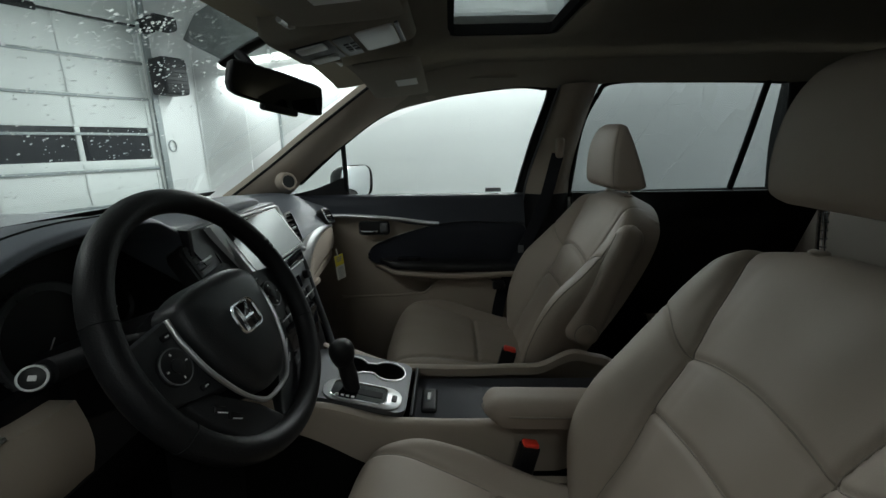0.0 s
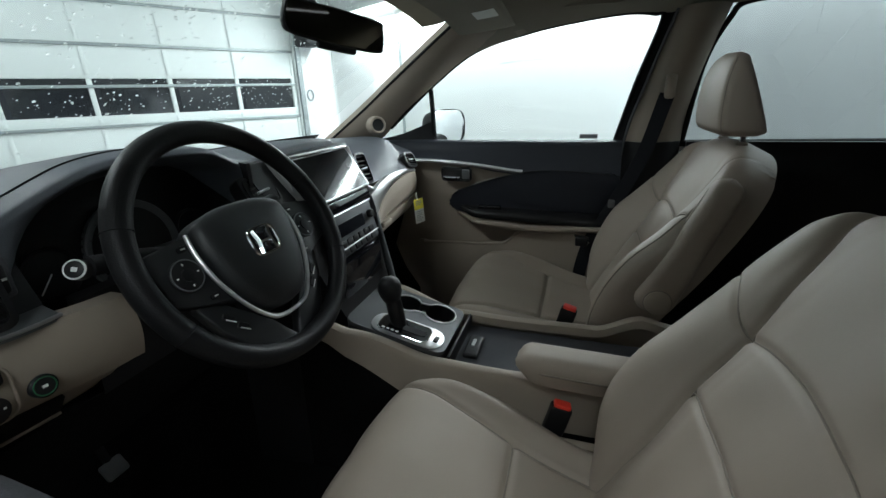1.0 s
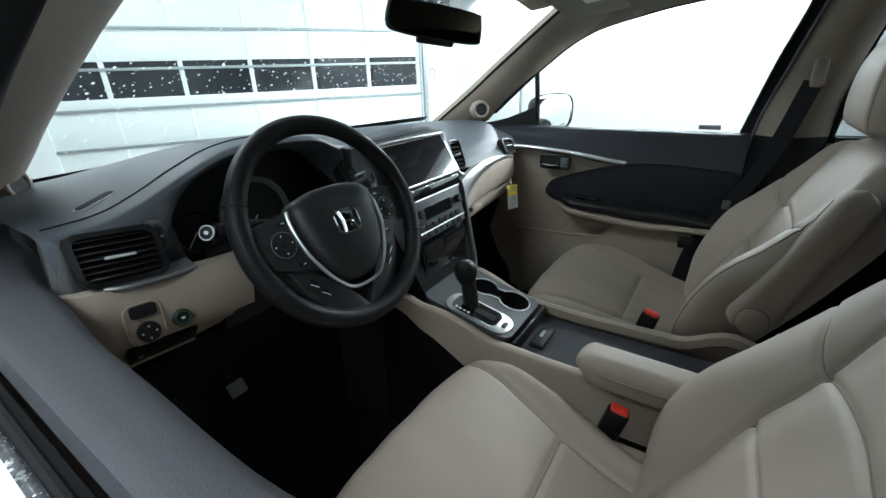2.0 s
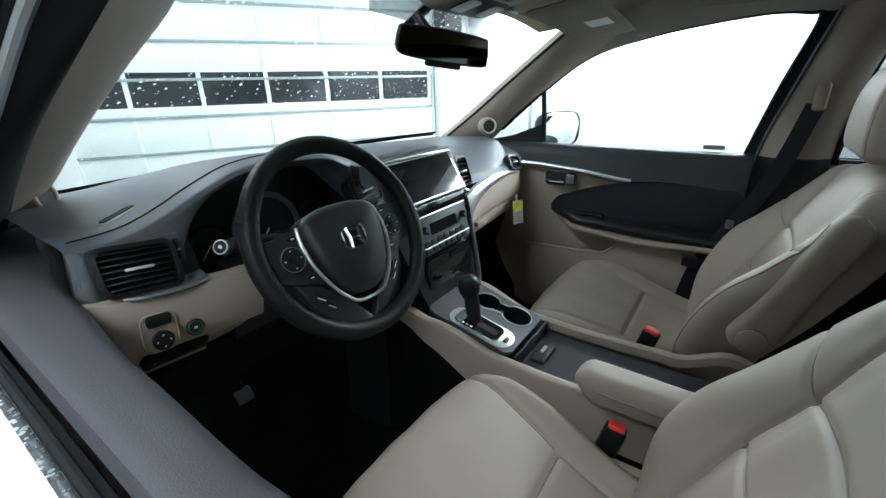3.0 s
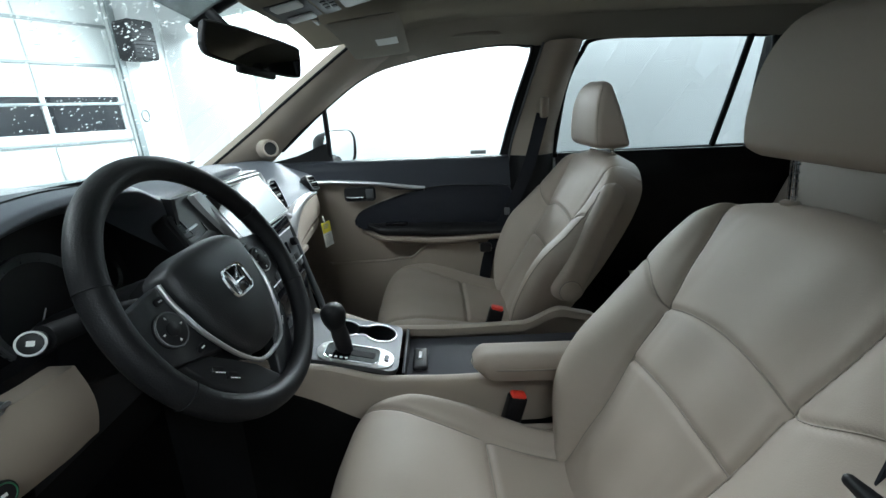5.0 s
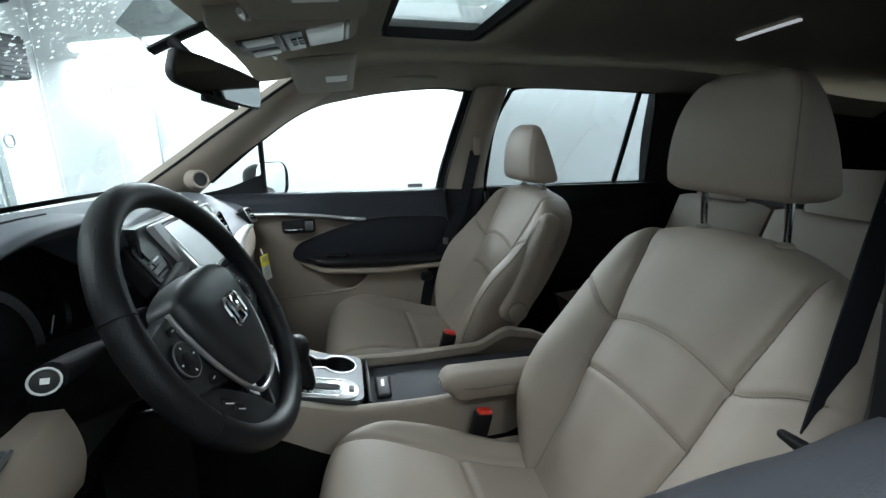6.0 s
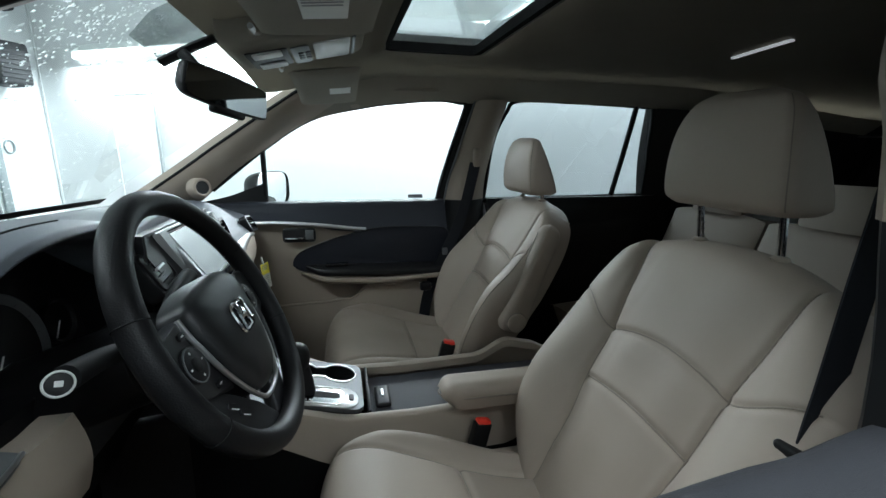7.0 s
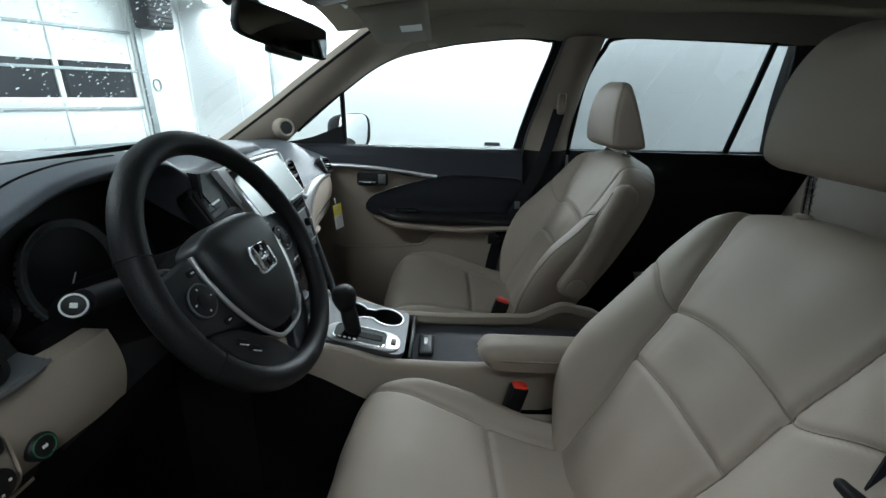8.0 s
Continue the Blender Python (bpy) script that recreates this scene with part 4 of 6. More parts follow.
        return put(Vector((p0.x + 0.060 * s ** 4 * (1 - smooth(v / 0.55)), (2 * u - 1) * chalf(v), p0.z)) + n * d)

    def cush_rear(u, v):
        p0, n = cush_base(v)
        return put(Vector((lerp(p0.x, 0.10, 0.35), (2 * u - 1) * chalf(v) * 0.96, lerp(p0.z, 0.52, 0.80))))
    cushion = part("cushion", pillow(cush_front, cush_rear, 150, 140), LEATHER, ob, sharp=70)

    def uc(y, v):
        return 0.5 + 0.5 * y / chalf(v)
    for sgn in (1, -1):
        seam("seam", [(uc(sgn * cs(v / 60), v / 60), v / 60) for v in range(21, 58)], cush_front, cushion, Vector((0, 0, 0.001)))
    seam("seam", [(uc(lerp(-cs(VC), cs(VC), k / 40), VC), VC) for k in range(41)], cush_front, cushion, Vector((0, 0, 0.001)))
    # side valance and base
    part("valance", slab(lambda u, v: put((lerp(-0.12, 0.33, u), inboard * (0.258 - 0.01 * v), lerp(0.50, 0.665, v))), 10, 5, (0, -0.02 * inboard, 0)), BEIGE, ob, "beige plastic side valance")
    part("base", rbox(put((-0.10, -0.20, 0.42)), put((0.28, 0.20, 0.56)), 0.02), BLACK, ob, "black seat base")

    # head restraint
    hz = 1.272 if raised else 1.222
    FACE = [(0.0, 0.470), (0.04, 0.458), (0.10, 0.451), (0.30, 0.447), (0.60, 0.449), (0.80, 0.457), (0.92, 0.466), (1.0, 0.478)]
    REAR = [(0.0, 0.535), (0.04, 0.548), (0.10, 0.546), (0.5, 0.520), (0.85, 0.497), (0.95, 0.492), (1.0, 0.484)]
    BREADTH = [(0.0, 0.108), (0.05, 0.118), (0.15, 0.121), (0.40, 0.119), (0.62, 0.113), (0.78, 0.105), (0.88, 0.095), (0.95, 0.080), (1.0, 0.050)]

    def hring(v):
        w, x0, x1 = flow(BREADTH, v), flow(FACE, v), flow(REAR, v)
        out = []
        for px, py in rounded(x1 - x0, 2 * w, min(0.45 * (x1 - x0), 0.016), 5, (x0 + x1) / 2, -0.003):
            q = max(0, 1 - (py / w) ** 2)
            bow = (0.016 * q if px < (x0 + x1) / 2 else -0.004 * q) * min(1.0, 0.35 + (x1 - x0) / 0.08)
            out.append(put((px - bow, py, hz + 0.186 * v + 0.012 * q * v ** 3)))
        return out
    head = part("headrest", loft([hring(k / 36) for k in range(37)]), LEATHER, ob, sharp=65)
    for sgn in (1, -1):
        pick = 9 if sgn > 0 else 14
        part("seam", tube([hring(0.05 + 0.88 * k / 30)[pick] for k in range(31)], 0.0010, 5), STITCH, head, "dark stitched seam")
        post = part("post", tube([put((0.520 - 0.02 * t, sgn * 0.078, 1.165 + 0.16 * t)) for t in (0, 0.5, 1)], 0.0062, 12), CHROME, ob, "chrome headrest post")
        if sgn * inboard > 0:
            for k in range(5):
                c = put((0.5145 - 0.0015 * k, sgn * 0.078, 1.212 + 0.012 * k))
                part("notch", lathe([(0.0058, -0.0014), (0.0066, -0.0008), (0.0066, 0.0008), (0.0058, 0.0014)], 12, Matrix.Translation(c)), SHADOWSILVER, post, "dark notch")
        part("collar", lathe([(0.013, 0), (0.013, 0.004), (0.009, 0.007)], 14, Matrix.Translation(put((0.514, sgn * 0.078, 1.199)))), BEIGE, post)
    # folding armrest
    if armrest_down:
        rest = part("armrest", pillow(
            lambda u, v: put((lerp(0.052, 0.40, v), inboard * 0.285 + (2 * u - 1) * 0.042 * min(1, 0.45 + 2.2 * math.sqrt(v + 0.001)), 0.812 + 0.032 * math.sqrt(max(0, 1 - abs(2 * u - 1) ** 4)) * min(1, 0.2 + 3 * math.sqrt(v + 0.001)) - 0.006 * v)),
            lambda u, v: put((lerp(0.060, 0.40, v), inboard * 0.285 + (2 * u - 1) * 0.040 * min(1, 0.45 + 2.2 * math.sqrt(v + 0.001)), 0.812 - 0.030 * min(1, 3 * math.sqrt(v + 0.001)) - 0.006 * v)), 16, 40), LEATHER, ob, "beige armrest folded down", sharp=60)
        part("piping", tube(spline([put((0.40, inboard * 0.285 - 0.043, 0.808)), put((0.2, inboard * 0.285 - 0.0435, 0.812)), put((0.10, inboard * 0.285 - 0.040, 0.813)), put((0.058, inboard * 0.285 - 0.018, 0.813)), put((0.050, inboard * 0.285, 0.813)), put((0.058, inboard * 0.285 + 0.018, 0.813))], 30), 0.002, 6), STITCH, rest)
    else:
        a0, d0 = Vector((0.342, inboard * 0.258, 0.864)), Vector((math.sin(0.385), 0, math.cos(0.385)))
        side_d = Vector((d0.z, 0, -d0.x))

        def rest_face(u, v, o):
            k = -0.046 + 0.354 * v
            w = lerp(0.049, 0.035, smooth(v * 1.3)) * math.sqrt(max(0.01, 1 - max(0, (0.13 - v) / 0.13) ** 2)) * math.sqrt(max(0.01, 1 - max(0, (v - 0.90) / 0.10) ** 2))
            s = 2 * u - 1
            return put(a0 + d0 * k + side_d * (s * w) + Vector((0, inboard * (0.004 + o * math.sqrt(max(0, 1 - abs(s) ** 5)) * math.sqrt(max(0, 1 - abs(2 * v - 1) ** 8))), 0)))
        rest = part("armrest", pillow(lambda u, v: rest_face(u, v, 0.040), lambda u, v: rest_face(u, v, -0.012), 18, 44), LEATHER, ob, "beige armrest folded up", sharp=60)
        cap_m = frame_of(put(a0 + Vector((0, inboard * 0.047, 0))), (1, 0, 0), (0, inboard, 0))
        part("pivot_cap", lathe([(0.029, -0.008), (0.029, 0.0030), (0.027, 0.0046), (0.012, 0.0052)], 32, cap_m), BEIGE, rest, "round beige pivot cap")
        part("cap_groove", tube([cap_m @ Vector((0.0298 * math.cos(a), 0.0298 * math.sin(a), -0.0025)) for a in [2 * math.pi * k / 40 for k in range(40)]], 0.0020, 6, closed=True), STITCH, rest, "dark groove round the cap")
        part("piping", tube([rest_face(0.02, 0.1 + 0.8 * k / 30, 0.01) for k in range(31)], 0.002, 6), STITCH, rest)
    return ob


seat(-0.415, True, 1, "beige leather driver's seat, headrest raised on chrome posts, armrest down", True)
seat(0.405, False, -1, "beige leather passenger seat, headrest low, armrest folded up", False)


def buckle(x, y, z, yaw, lean, label):
    b = thing("belt_buckle", label, "belt buckle", "belt buckles")
    m = pose(x, y, z, 0, lean, yaw)
    part("stem", rbox((-0.014, -0.010, -0.16), (0.014, 0.010, -0.05), 0.004, m=m), BLACK, b)
    part("body", rbox((-0.021, -0.013, -0.075), (0.021, 0.013, -0.004), 0.006, 3, m=m), BLACK, b)
    part("button", rbox((-0.017, -0.0105, -0.012), (0.017, 0.0105, 0.003), 0.004, 3, m=m), RED, b, "red release button")
    return b


buckle(0.150, -0.166, 0.748, 8, 14, "black seat belt buckle with a red button beside the driver's seat")
buckle(0.150, 0.160, 0.797, -6, 14, "black seat belt buckle with a red button beside the passenger seat")


def belt(s, pts, label, width=0.023):
    b = thing("seat_belt", label, "seat belt", "front seat belts")
    p = spline([(x, y * s, z) for x, y, z in pts], 40)
    bm = bmesh.new()
    prev = None
    for i, q in enumerate(p):
        t = (p[min(i + 1, 39)] - p[max(i - 1, 0)]).normalized()
        w = t.cross(Vector((0, s, 0))).normalized() * width
        n = Vector((0, 0.0012 * s, 0))
        row = [bm.verts.new(q - w - n), bm.verts.new(q + w - n), bm.verts.new(q + w + n), bm.verts.new(q - w + n)]
        if prev:
            for k in range(4):
                bm.faces.new((prev[k], prev[(k + 1) % 4], row[(k + 1) % 4], row[k]))
        prev = row
    part("webbing", bm, WEBBING, b)
    return b


b = belt(1, [(0.395, 0.708, 1.315), (0.345, 0.70, 1.12), (0.262, 0.690, 0.930), (0.195, 0.680, 0.79), (0.17, 0.68, 0.62), (0.20, 0.70, 0.50)], "black seat belt hanging from the door pillar, passenger side")
part("anchor", rbox((0.385, 0.696, 1.300), (0.417, 0.722, 1.375), 0.010, 3, m=None), BEIGE, b, "beige belt anchor cover")
part("tongue", rbox((0.250, 0.672, 0.940), (0.272, 0.678, 0.970), 0.004), SHADOWSILVER, b, "metal belt tongue")
part("latch", rbox((0.150, 0.635, 0.80), (0.195, 0.665, 0.835), 0.006), BLACK, b)
part("latch_edge", tube([(0.145, 0.650, 0.838), (0.175, 0.648, 0.826), (0.198, 0.646, 0.812)], 0.004, 6), CHROME, b)
b = belt(-1, [(0.432, 0.665, 1.38), (0.422, 0.66, 1.24), (0.408, 0.66, 1.10), (0.398, 0.66, 1.02), (0.36, 0.67, 0.80), (0.30, 0.70, 0.50)], "black seat belt hanging from the door pillar, driver's side", 0.025)
part("anchor", rbox((0.43, -0.70, 1.34), (0.49, -0.672, 1.42), 0.008, 3), BEIGE, b, "beige belt anchor cover")
part("stop_button", rbox((0.36, -0.675, 1.000), (0.42, -0.640, 1.016), 0.006, 3), BLACK, b)


# rear rows
def bench(x, y0, y1, top, label, n):
    ob = thing("rear_bench", label, "car seat", "rear seat rows", at=(x, 0, 0.42))
    for k in range(n):
        a, c = lerp(y0, y1, k / n) + 0.006, lerp(y0, y1, (k + 1) / n) - 0.006
        part("backrest", pillow(
            lambda u, v: (x + 0.16 * v - 0.03 * math.sin(math.pi * u) ** 0.5 * math.sin(math.pi * v) ** 0.4, lerp(a, c, u), lerp(0.66, top, v) - 0.02 * abs(2 * u - 1) ** 4 * v),
            lambda u, v: (x + 0.16 * v + 0.09, lerp(a, c, u), lerp(0.66, top, v)), 20, 24), LEATHER, ob, sharp=60)
        part("cushion", pillow(
            lambda u, v: (lerp(x - 0.46, x + 0.06, v), lerp(a, c, u), 0.68 + 0.05 * math.sin(math.pi * u) ** 0.5 * math.sin(math.pi * min(1, v * 0.9 + 0.05)) ** 0.5),
            lambda u, v: (lerp(x - 0.44, x + 0.06, v), lerp(a, c, u), 0.56), 16, 16), LEATHER, ob, sharp=60)
        mid = (a + c) / 2
        part("headrest", pillow(
            lambda u, v: (x + 0.155 + 0.02 * v - 0.03 * math.sin(math.pi * u) ** 0.5, mid + (2 * u - 1) * 0.12 * (1 - 0.3 * v * v), lerp(top - 0.005, top + 0.14, v)),
            lambda u, v: (x + 0.23, mid + (2 * u - 1) * 0.115 * (1 - 0.3 * v * v), lerp(top - 0.005, top + 0.14, v)), 14, 12), LEATHER, ob, sharp=60)
    part("base", rbox((x - 0.42, y0 + 0.03, 0.42), (x + 0.15, y1 - 0.03, 0.60), 0.02), BLACK, ob)
    return ob


bench(1.22, -0.68, 0.68, 1.13, "beige leather second row bench in the shade", 3)
bench(2.10, -0.60, 0.60, 1.15, "beige leather third row bench in the shade", 2)


# ---- dashboard ----
dash = thing("dashboard", "dark grey and beige dashboard with silver trim and centre screen", "dashboard", at=(-0.6, 0, 0.9))
CREST = [(-0.80, 1.187), (-0.735, 1.191), (-0.665, 1.197), (-0.615, 1.213), (-0.56, 1.241), (-0.508, 1.262), (-0.45, 1.271), (-0.38, 1.271), (-0.29, 1.262), (-0.22, 1.234), (-0.15, 1.226), (-0.06, 1.232), (0.10, 1.234), (0.30, 1.216), (0.50, 1.178), (0.66, 1.140), (0.80, 1.122)]
LIP = [(-0.80, -0.485), (-0.70, -0.474), (-0.62, -0.482), (-0.52, -0.465), (-0.28, -0.475), (-0.17, -0.500), (0.0, -0.512), (0.20, -0.520), (0.45, -0.510), (0.66, -0.505), (0.80, -0.505)]


def hooded(y):
    return smooth((y + 0.635) / 0.10) * smooth((-0.20 - y) / 0.05)


def dash_top(u, v):
    y = lerp(-0.755, 0.80, u)
    zc, xl = flow(CREST, y), flow(LIP, y)
    hd = hooded(y)
    base = (lerp(-1.10, -1.10 + 0.12, (abs(y) / 0.8) ** 2), 1.168 - 0.01 * (y / 0.8))
    p = [base, (-0.92, lerp(1.186, zc, 0.25)), (-0.74, lerp(1.196, zc, 0.65)), (xl - 0.10, zc - 0.002), (xl - 0.045, zc), (xl - 0.008, zc - 0.004), (xl, zc - 0.014),
         (lerp(xl + 0.012, xl - 0.03, hd), zc - lerp(0.055, 0.030, hd)), (lerp(xl + 0.020, -0.60, hd), lerp(flow([(-0.8, 1.11), (-0.62, 1.11), (-0.2, 1.10), (0.2, 1.09), (0.35, 1.092), (0.66, 1.078), (0.8, 1.07)], y), zc - 0.035, hd))]
    # past the screen the pad falls in one long slope to the silver arc
    k = smooth((y - 0.17) / 0.12)
    if k:
        dz, dx = -0.05 * max(0.0, y - 0.30), -0.02 * smooth((y - 0.45) / 0.3)
        low = [base, (-0.92, 1.190 + dz), (-0.76, 1.199 + dz), (-0.70, 1.197 + dz), (-0.645, 1.184 + dz), (-0.58, 1.160 + dz), (-0.525, 1.134 + dz * 0.7), (-0.480 + dx, 1.106 + dz * 0.3), (-0.462 + dx, 1.082)]
        p = [(lerp(a[0], b[0], k), lerp(a[1], b[1], k)) for a, b in zip(p, low)]
    q = v * (len(p) - 1)
    i = min(int(q), len(p) - 2)
    t = q - i
    return (lerp(p[i][0], p[i + 1][0], t), y, lerp(p[i][1], p[i + 1][1], t))


def refine(fn):
    """Round the corners of a sheet along v."""
    def f(u, v):
        e = 0.02
        return sum((Vector(fn(u, min(1, max(0, v + k * e)))) for k in (-1, 0, 1)), Vector()) / 3
    return f


top = part("top_pad", grid(refine(dash_top), 110, 56), DASHTOP, dash, "moulded top pad, dash grey lightened for windscreen light", sharp=60)
# instrument pack under the hood
pack = part("instrument_pack", slab(lambda u, v: (lerp(-0.575, -0.60, v), lerp(-0.585, -0.215, u), lerp(1.06, 1.225 - 0.03 * smooth(abs(2 * u - 1) * 4 - 3), v)), 16, 6, (-0.02, 0, 0)), BLACK, dash, "black instrument pack")
for cy, r in ((-0.395, 0.080), (-0.522, 0.040), (-0.275, 0.034)):
    m = frame_of((-0.578 if r > 0.05 else -0.582, cy, 1.106), (0, 1, 0), (0.98, 0, 0.15))
    dial = part("dial", lathe([(r, 0), (r, 0.004), (r * 0.96, 0.0045)], 40, m), BLACK, pack)
    bm = bmesh.new()
    rings = [[bm.verts.new(m @ Vector((q * math.cos(2 * math.pi * k / 48), q * math.sin(2 * math.pi * k / 48), z))) for k in range(48)] for q, z in ((r, 0.0), (r, 0.009), (r * 0.97, 0.010), (r * 0.84, 0.005))]
    for ra, rb in zip(rings, rings[1:]):
        for k in range(48):
            bm.faces.new((ra[k], ra[(k + 1) % 48], rb[(k + 1) % 48], rb[k]))
    part("dial_ring", bm, SHADOWSILVER if r > 0.05 else BLACK, dial, "bevelled dial ring")
    part("needle", tube([m @ Vector((0, 0, 0.007)), m @ Vector((-0.55 * r, -0.62 * r, 0.007))], 0.0011, 5), WHITE, dial, "white needle")
    for k in range(13):
        a = radians(-40 + 260 * k / 12)
        c0, c1 = [m @ Vector((q * r * math.cos(a), q * r * math.sin(a), 0.0065)) for q in (0.86, 0.96)]
        part("tick", tube([c0, c1], 0.0007, 4), DASH, dial)
part("pack_side", slab(lambda u, v: (lerp(-0.66, -0.475, u), -0.213, lerp(1.03, 1.240 - 0.02 * u, v)), 6, 6, (0, 0.010, 0)), BLACK, dash, "black wall beside the instruments")
part("pack_back", rbox((-0.68, -0.575, 0.95), (-0.665, 0.16, 1.20), 0.004), CARPET, dash)
# thin seam along the hood and over the vent
part("pad_seam", tube([refine(dash_top)((y + 0.755) / 1.555, 0.50) + Vector((0, 0, 0.0006)) for y in [-0.742 + 0.40 * k / 60 for k in range(61)]], 0.0014, 6), RUBBER, top, "dark moulded seam")
# lower edge of the hood and column shroud
part("column_shroud", tube(spline([(-0.56, -0.40, 1.04), (-0.48, -0.40, 1.068), (-0.40, -0.40, 1.095)], 10), 0.058, 18, squash=(0.075, 0.055)), BLACK, dash, "black steering column shroud")

# driver's side face
def face_left(u, v):
    y = lerp(-0.764, -0.520, u)
    x = -0.430 - 0.006 * smooth((u - 0.80) / 0.20) - 0.016 * smooth((0.08 - u) / 0.08) + 0.010 * math.sin(math.pi * v) - 0.012 * smooth((0.16 - v) / 0.16) * (1 - u)
    z = lerp(lerp(1.020, 0.997, u), lerp(1.119, 1.091, u), v)
    return (x, y, z)


part("driver_panel", slab(face_left, 16, 12, (-0.03, 0, 0)), BEIGE, dash, "beige panel beside the column")
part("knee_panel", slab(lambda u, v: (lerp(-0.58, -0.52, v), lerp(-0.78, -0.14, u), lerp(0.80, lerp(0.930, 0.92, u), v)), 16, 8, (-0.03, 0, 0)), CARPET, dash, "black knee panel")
part("lower_panel", slab(lambda u, v: (lerp(-0.560, -0.452, v ** 0.8) - 0.01 * u, lerp(-0.76, -0.525, u), lerp(0.915, lerp(1.0185, 0.995, u), v)), 16, 10, (-0.03, 0, 0)), BEIGE, dash, "beige lower panel with an open pocket")
part("under_column", slab(lambda u, v: (lerp(-0.52, -0.50, v), lerp(-0.54, -0.15, u), lerp(0.92, 1.085, v)), 10, 6, (-0.03, 0, 0)), BLACK, dash)
LEDGE = [(-0.432, -0.722, 1.1165), (-0.424, -0.70, 1.1125), (-0.420, -0.66, 1.1085), (-0.424, -0.63, 1.1055), (-0.431, -0.600, 1.1035)]
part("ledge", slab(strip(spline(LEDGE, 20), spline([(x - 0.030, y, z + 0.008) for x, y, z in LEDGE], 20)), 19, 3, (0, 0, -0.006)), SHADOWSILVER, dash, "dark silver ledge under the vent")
part("ledge_line", tube(spline(LEDGE, 20), 0.0024, 6), SATIN, dash, "thin chrome line")
part("vent_panel", slab(lambda u, v: (-0.447 - 0.030 * v - 0.014 * u - 0.012 * smooth((0.12 - u) / 0.12), lerp(-0.768 + 0.014 * v, -0.598, u), lerp(1.106, 1.184 - 0.006 * u, v)), 20, 10, (-0.012, 0, 0)), HUBSKIN, dash, "dark panel round the air vent")


def vent(centre, w, h, across, up, slats, fascia=None):
    """An air vent: a housing, slats and a chrome tab. across and up are its directions."""
    a, b = Vector(across).normalized(), Vector(up).normalized()
    n = a.cross(b)
    m = Matrix((a, b, n)).transposed().to_4x4()
    m.translation = centre
    v = part("air_vent", prism(rounded(w, h, 0.012, 4), -0.03, -0.022, "z", 0, m=m), GLOSSBLACK, dash, "black louvred air vent")
    bm = bmesh.new()
    out, inn = rounded(w + 0.014, h + 0.014, 0.016, 5), rounded(w, h, 0.012, 5)
    rings = [[bm.verts.new(m @ Vector((p[0], p[1], z))) for p in o] for o, z in ((out, -0.02), (out, 0.002), (inn, 0.004), (inn, -0.024))]
    k = len(out)
    for r0, r1 in zip(rings, rings[1:]):
        for i in range(k):
            bm.faces.new((r0[i], r0[(i + 1) % k], r1[(i + 1) % k], r1[i]))
    part("surround", bm, BLACK, v)
    if fascia:
        part("fascia", prism(rounded(w + 0.022, h + 0.026, 0.012, 5, *fascia), -0.030, -0.002, "z", 0.004, 3, m=m), BLACK, v, "black fascia round the vent")
    for i in range(slats):
        t = -h / 2 + h * (i + 0.5) / slats
        part("slat", rbox((-w / 2, -0.0014, -0.016), (w / 2, 0.0014, 0.0), 0.0007, 1, m=m @ Matrix.Translation((0, t, 0)) @ pose(0, 0, 0, 25, 0, 0)), BLACK, v)
    part("tab", rbox((-0.018, -0.0022, -0.004), (0.018, 0.0022, 0.006), 0.001, 1, m=m), LITSATIN, v, "bright vent tab")
    return v


vent((-0.441, -0.689, 1.152), 0.092, 0.062, (0.08, 1, -0.10), (-0.25, 0.02, 1), 7)
vent((-0.466, -0.190, 1.161), 0.074, 0.062, (-0.10, 1, 0.04), (-0.56, 0.10, 0.83), 5, (-0.002, 0.0))
vent((-0.452, 0.214, 1.140), 0.066, 0.080, (-0.10, 1, -0.05), (-0.35, 0.02, 1), 6)
vent((-0.470, 0.618, 1.106), 0.062, 0.046, (0.10, 1, -0.12), (-0.45, 0, 1), 5)
wheel_slot = part("vent_wheel_slot", rbox((-0.480, -0.640, 1.134), (-0.457, -0.616, 1.182), 0.005, 3), DASH, dash, "grey thumbwheel slot")
part("thumbwheel", rbox((-0.470, -0.633, 1.140), (-0.452, -0.622, 1.176), 0.005, 3), BLACK, wheel_slot)
part("mark", rbox((-0.4515, -0.630, 1.157), (-0.4510, -0.625, 1.160), 0), WHITE, wheel_slot)

# defroster slot
m = frame_of((-0.592, -0.652, flow(CREST, -0.652) + 0.0015), (-0.40, 0.90, 0.19), (0.0, -0.20, 0.97))
slot = part("defroster", prism(rounded(0.074, 0.024, 0.011, 5), -0.008, -0.0005, "z", 0.001, m=m), SATIN, dash, "grey defroster vent frame")
part("grille", prism(rounded(0.066, 0.017, 0.008, 5), -0.0004, 0.0006, "z", 0, m=m), RUBBER, slot)

# centre stack
def stack_m(y, z):
    x = line([(0.80, -0.35), (0.98, -0.392), (1.09, -0.420), (1.21, -0.476)], z)
    return x


def stack_plate(y0, y1, z0, z1):
    """A plate on the sloping face of the stack."""
    x0, x1 = stack_m(0, z0), stack_m(0, z1)
    up = Vector((x1 - x0, 0, z1 - z0))
    h = up.length
    a = Vector((0, 1, 0))
    b = up.normalized()
    n = a.cross(b)
    m = Matrix((a, b, n)).transposed().to_4x4()
    m.translation = ((x0 + x1) / 2, (y0 + y1) / 2, (z0 + z1) / 2)
    return m, y1 - y0, h


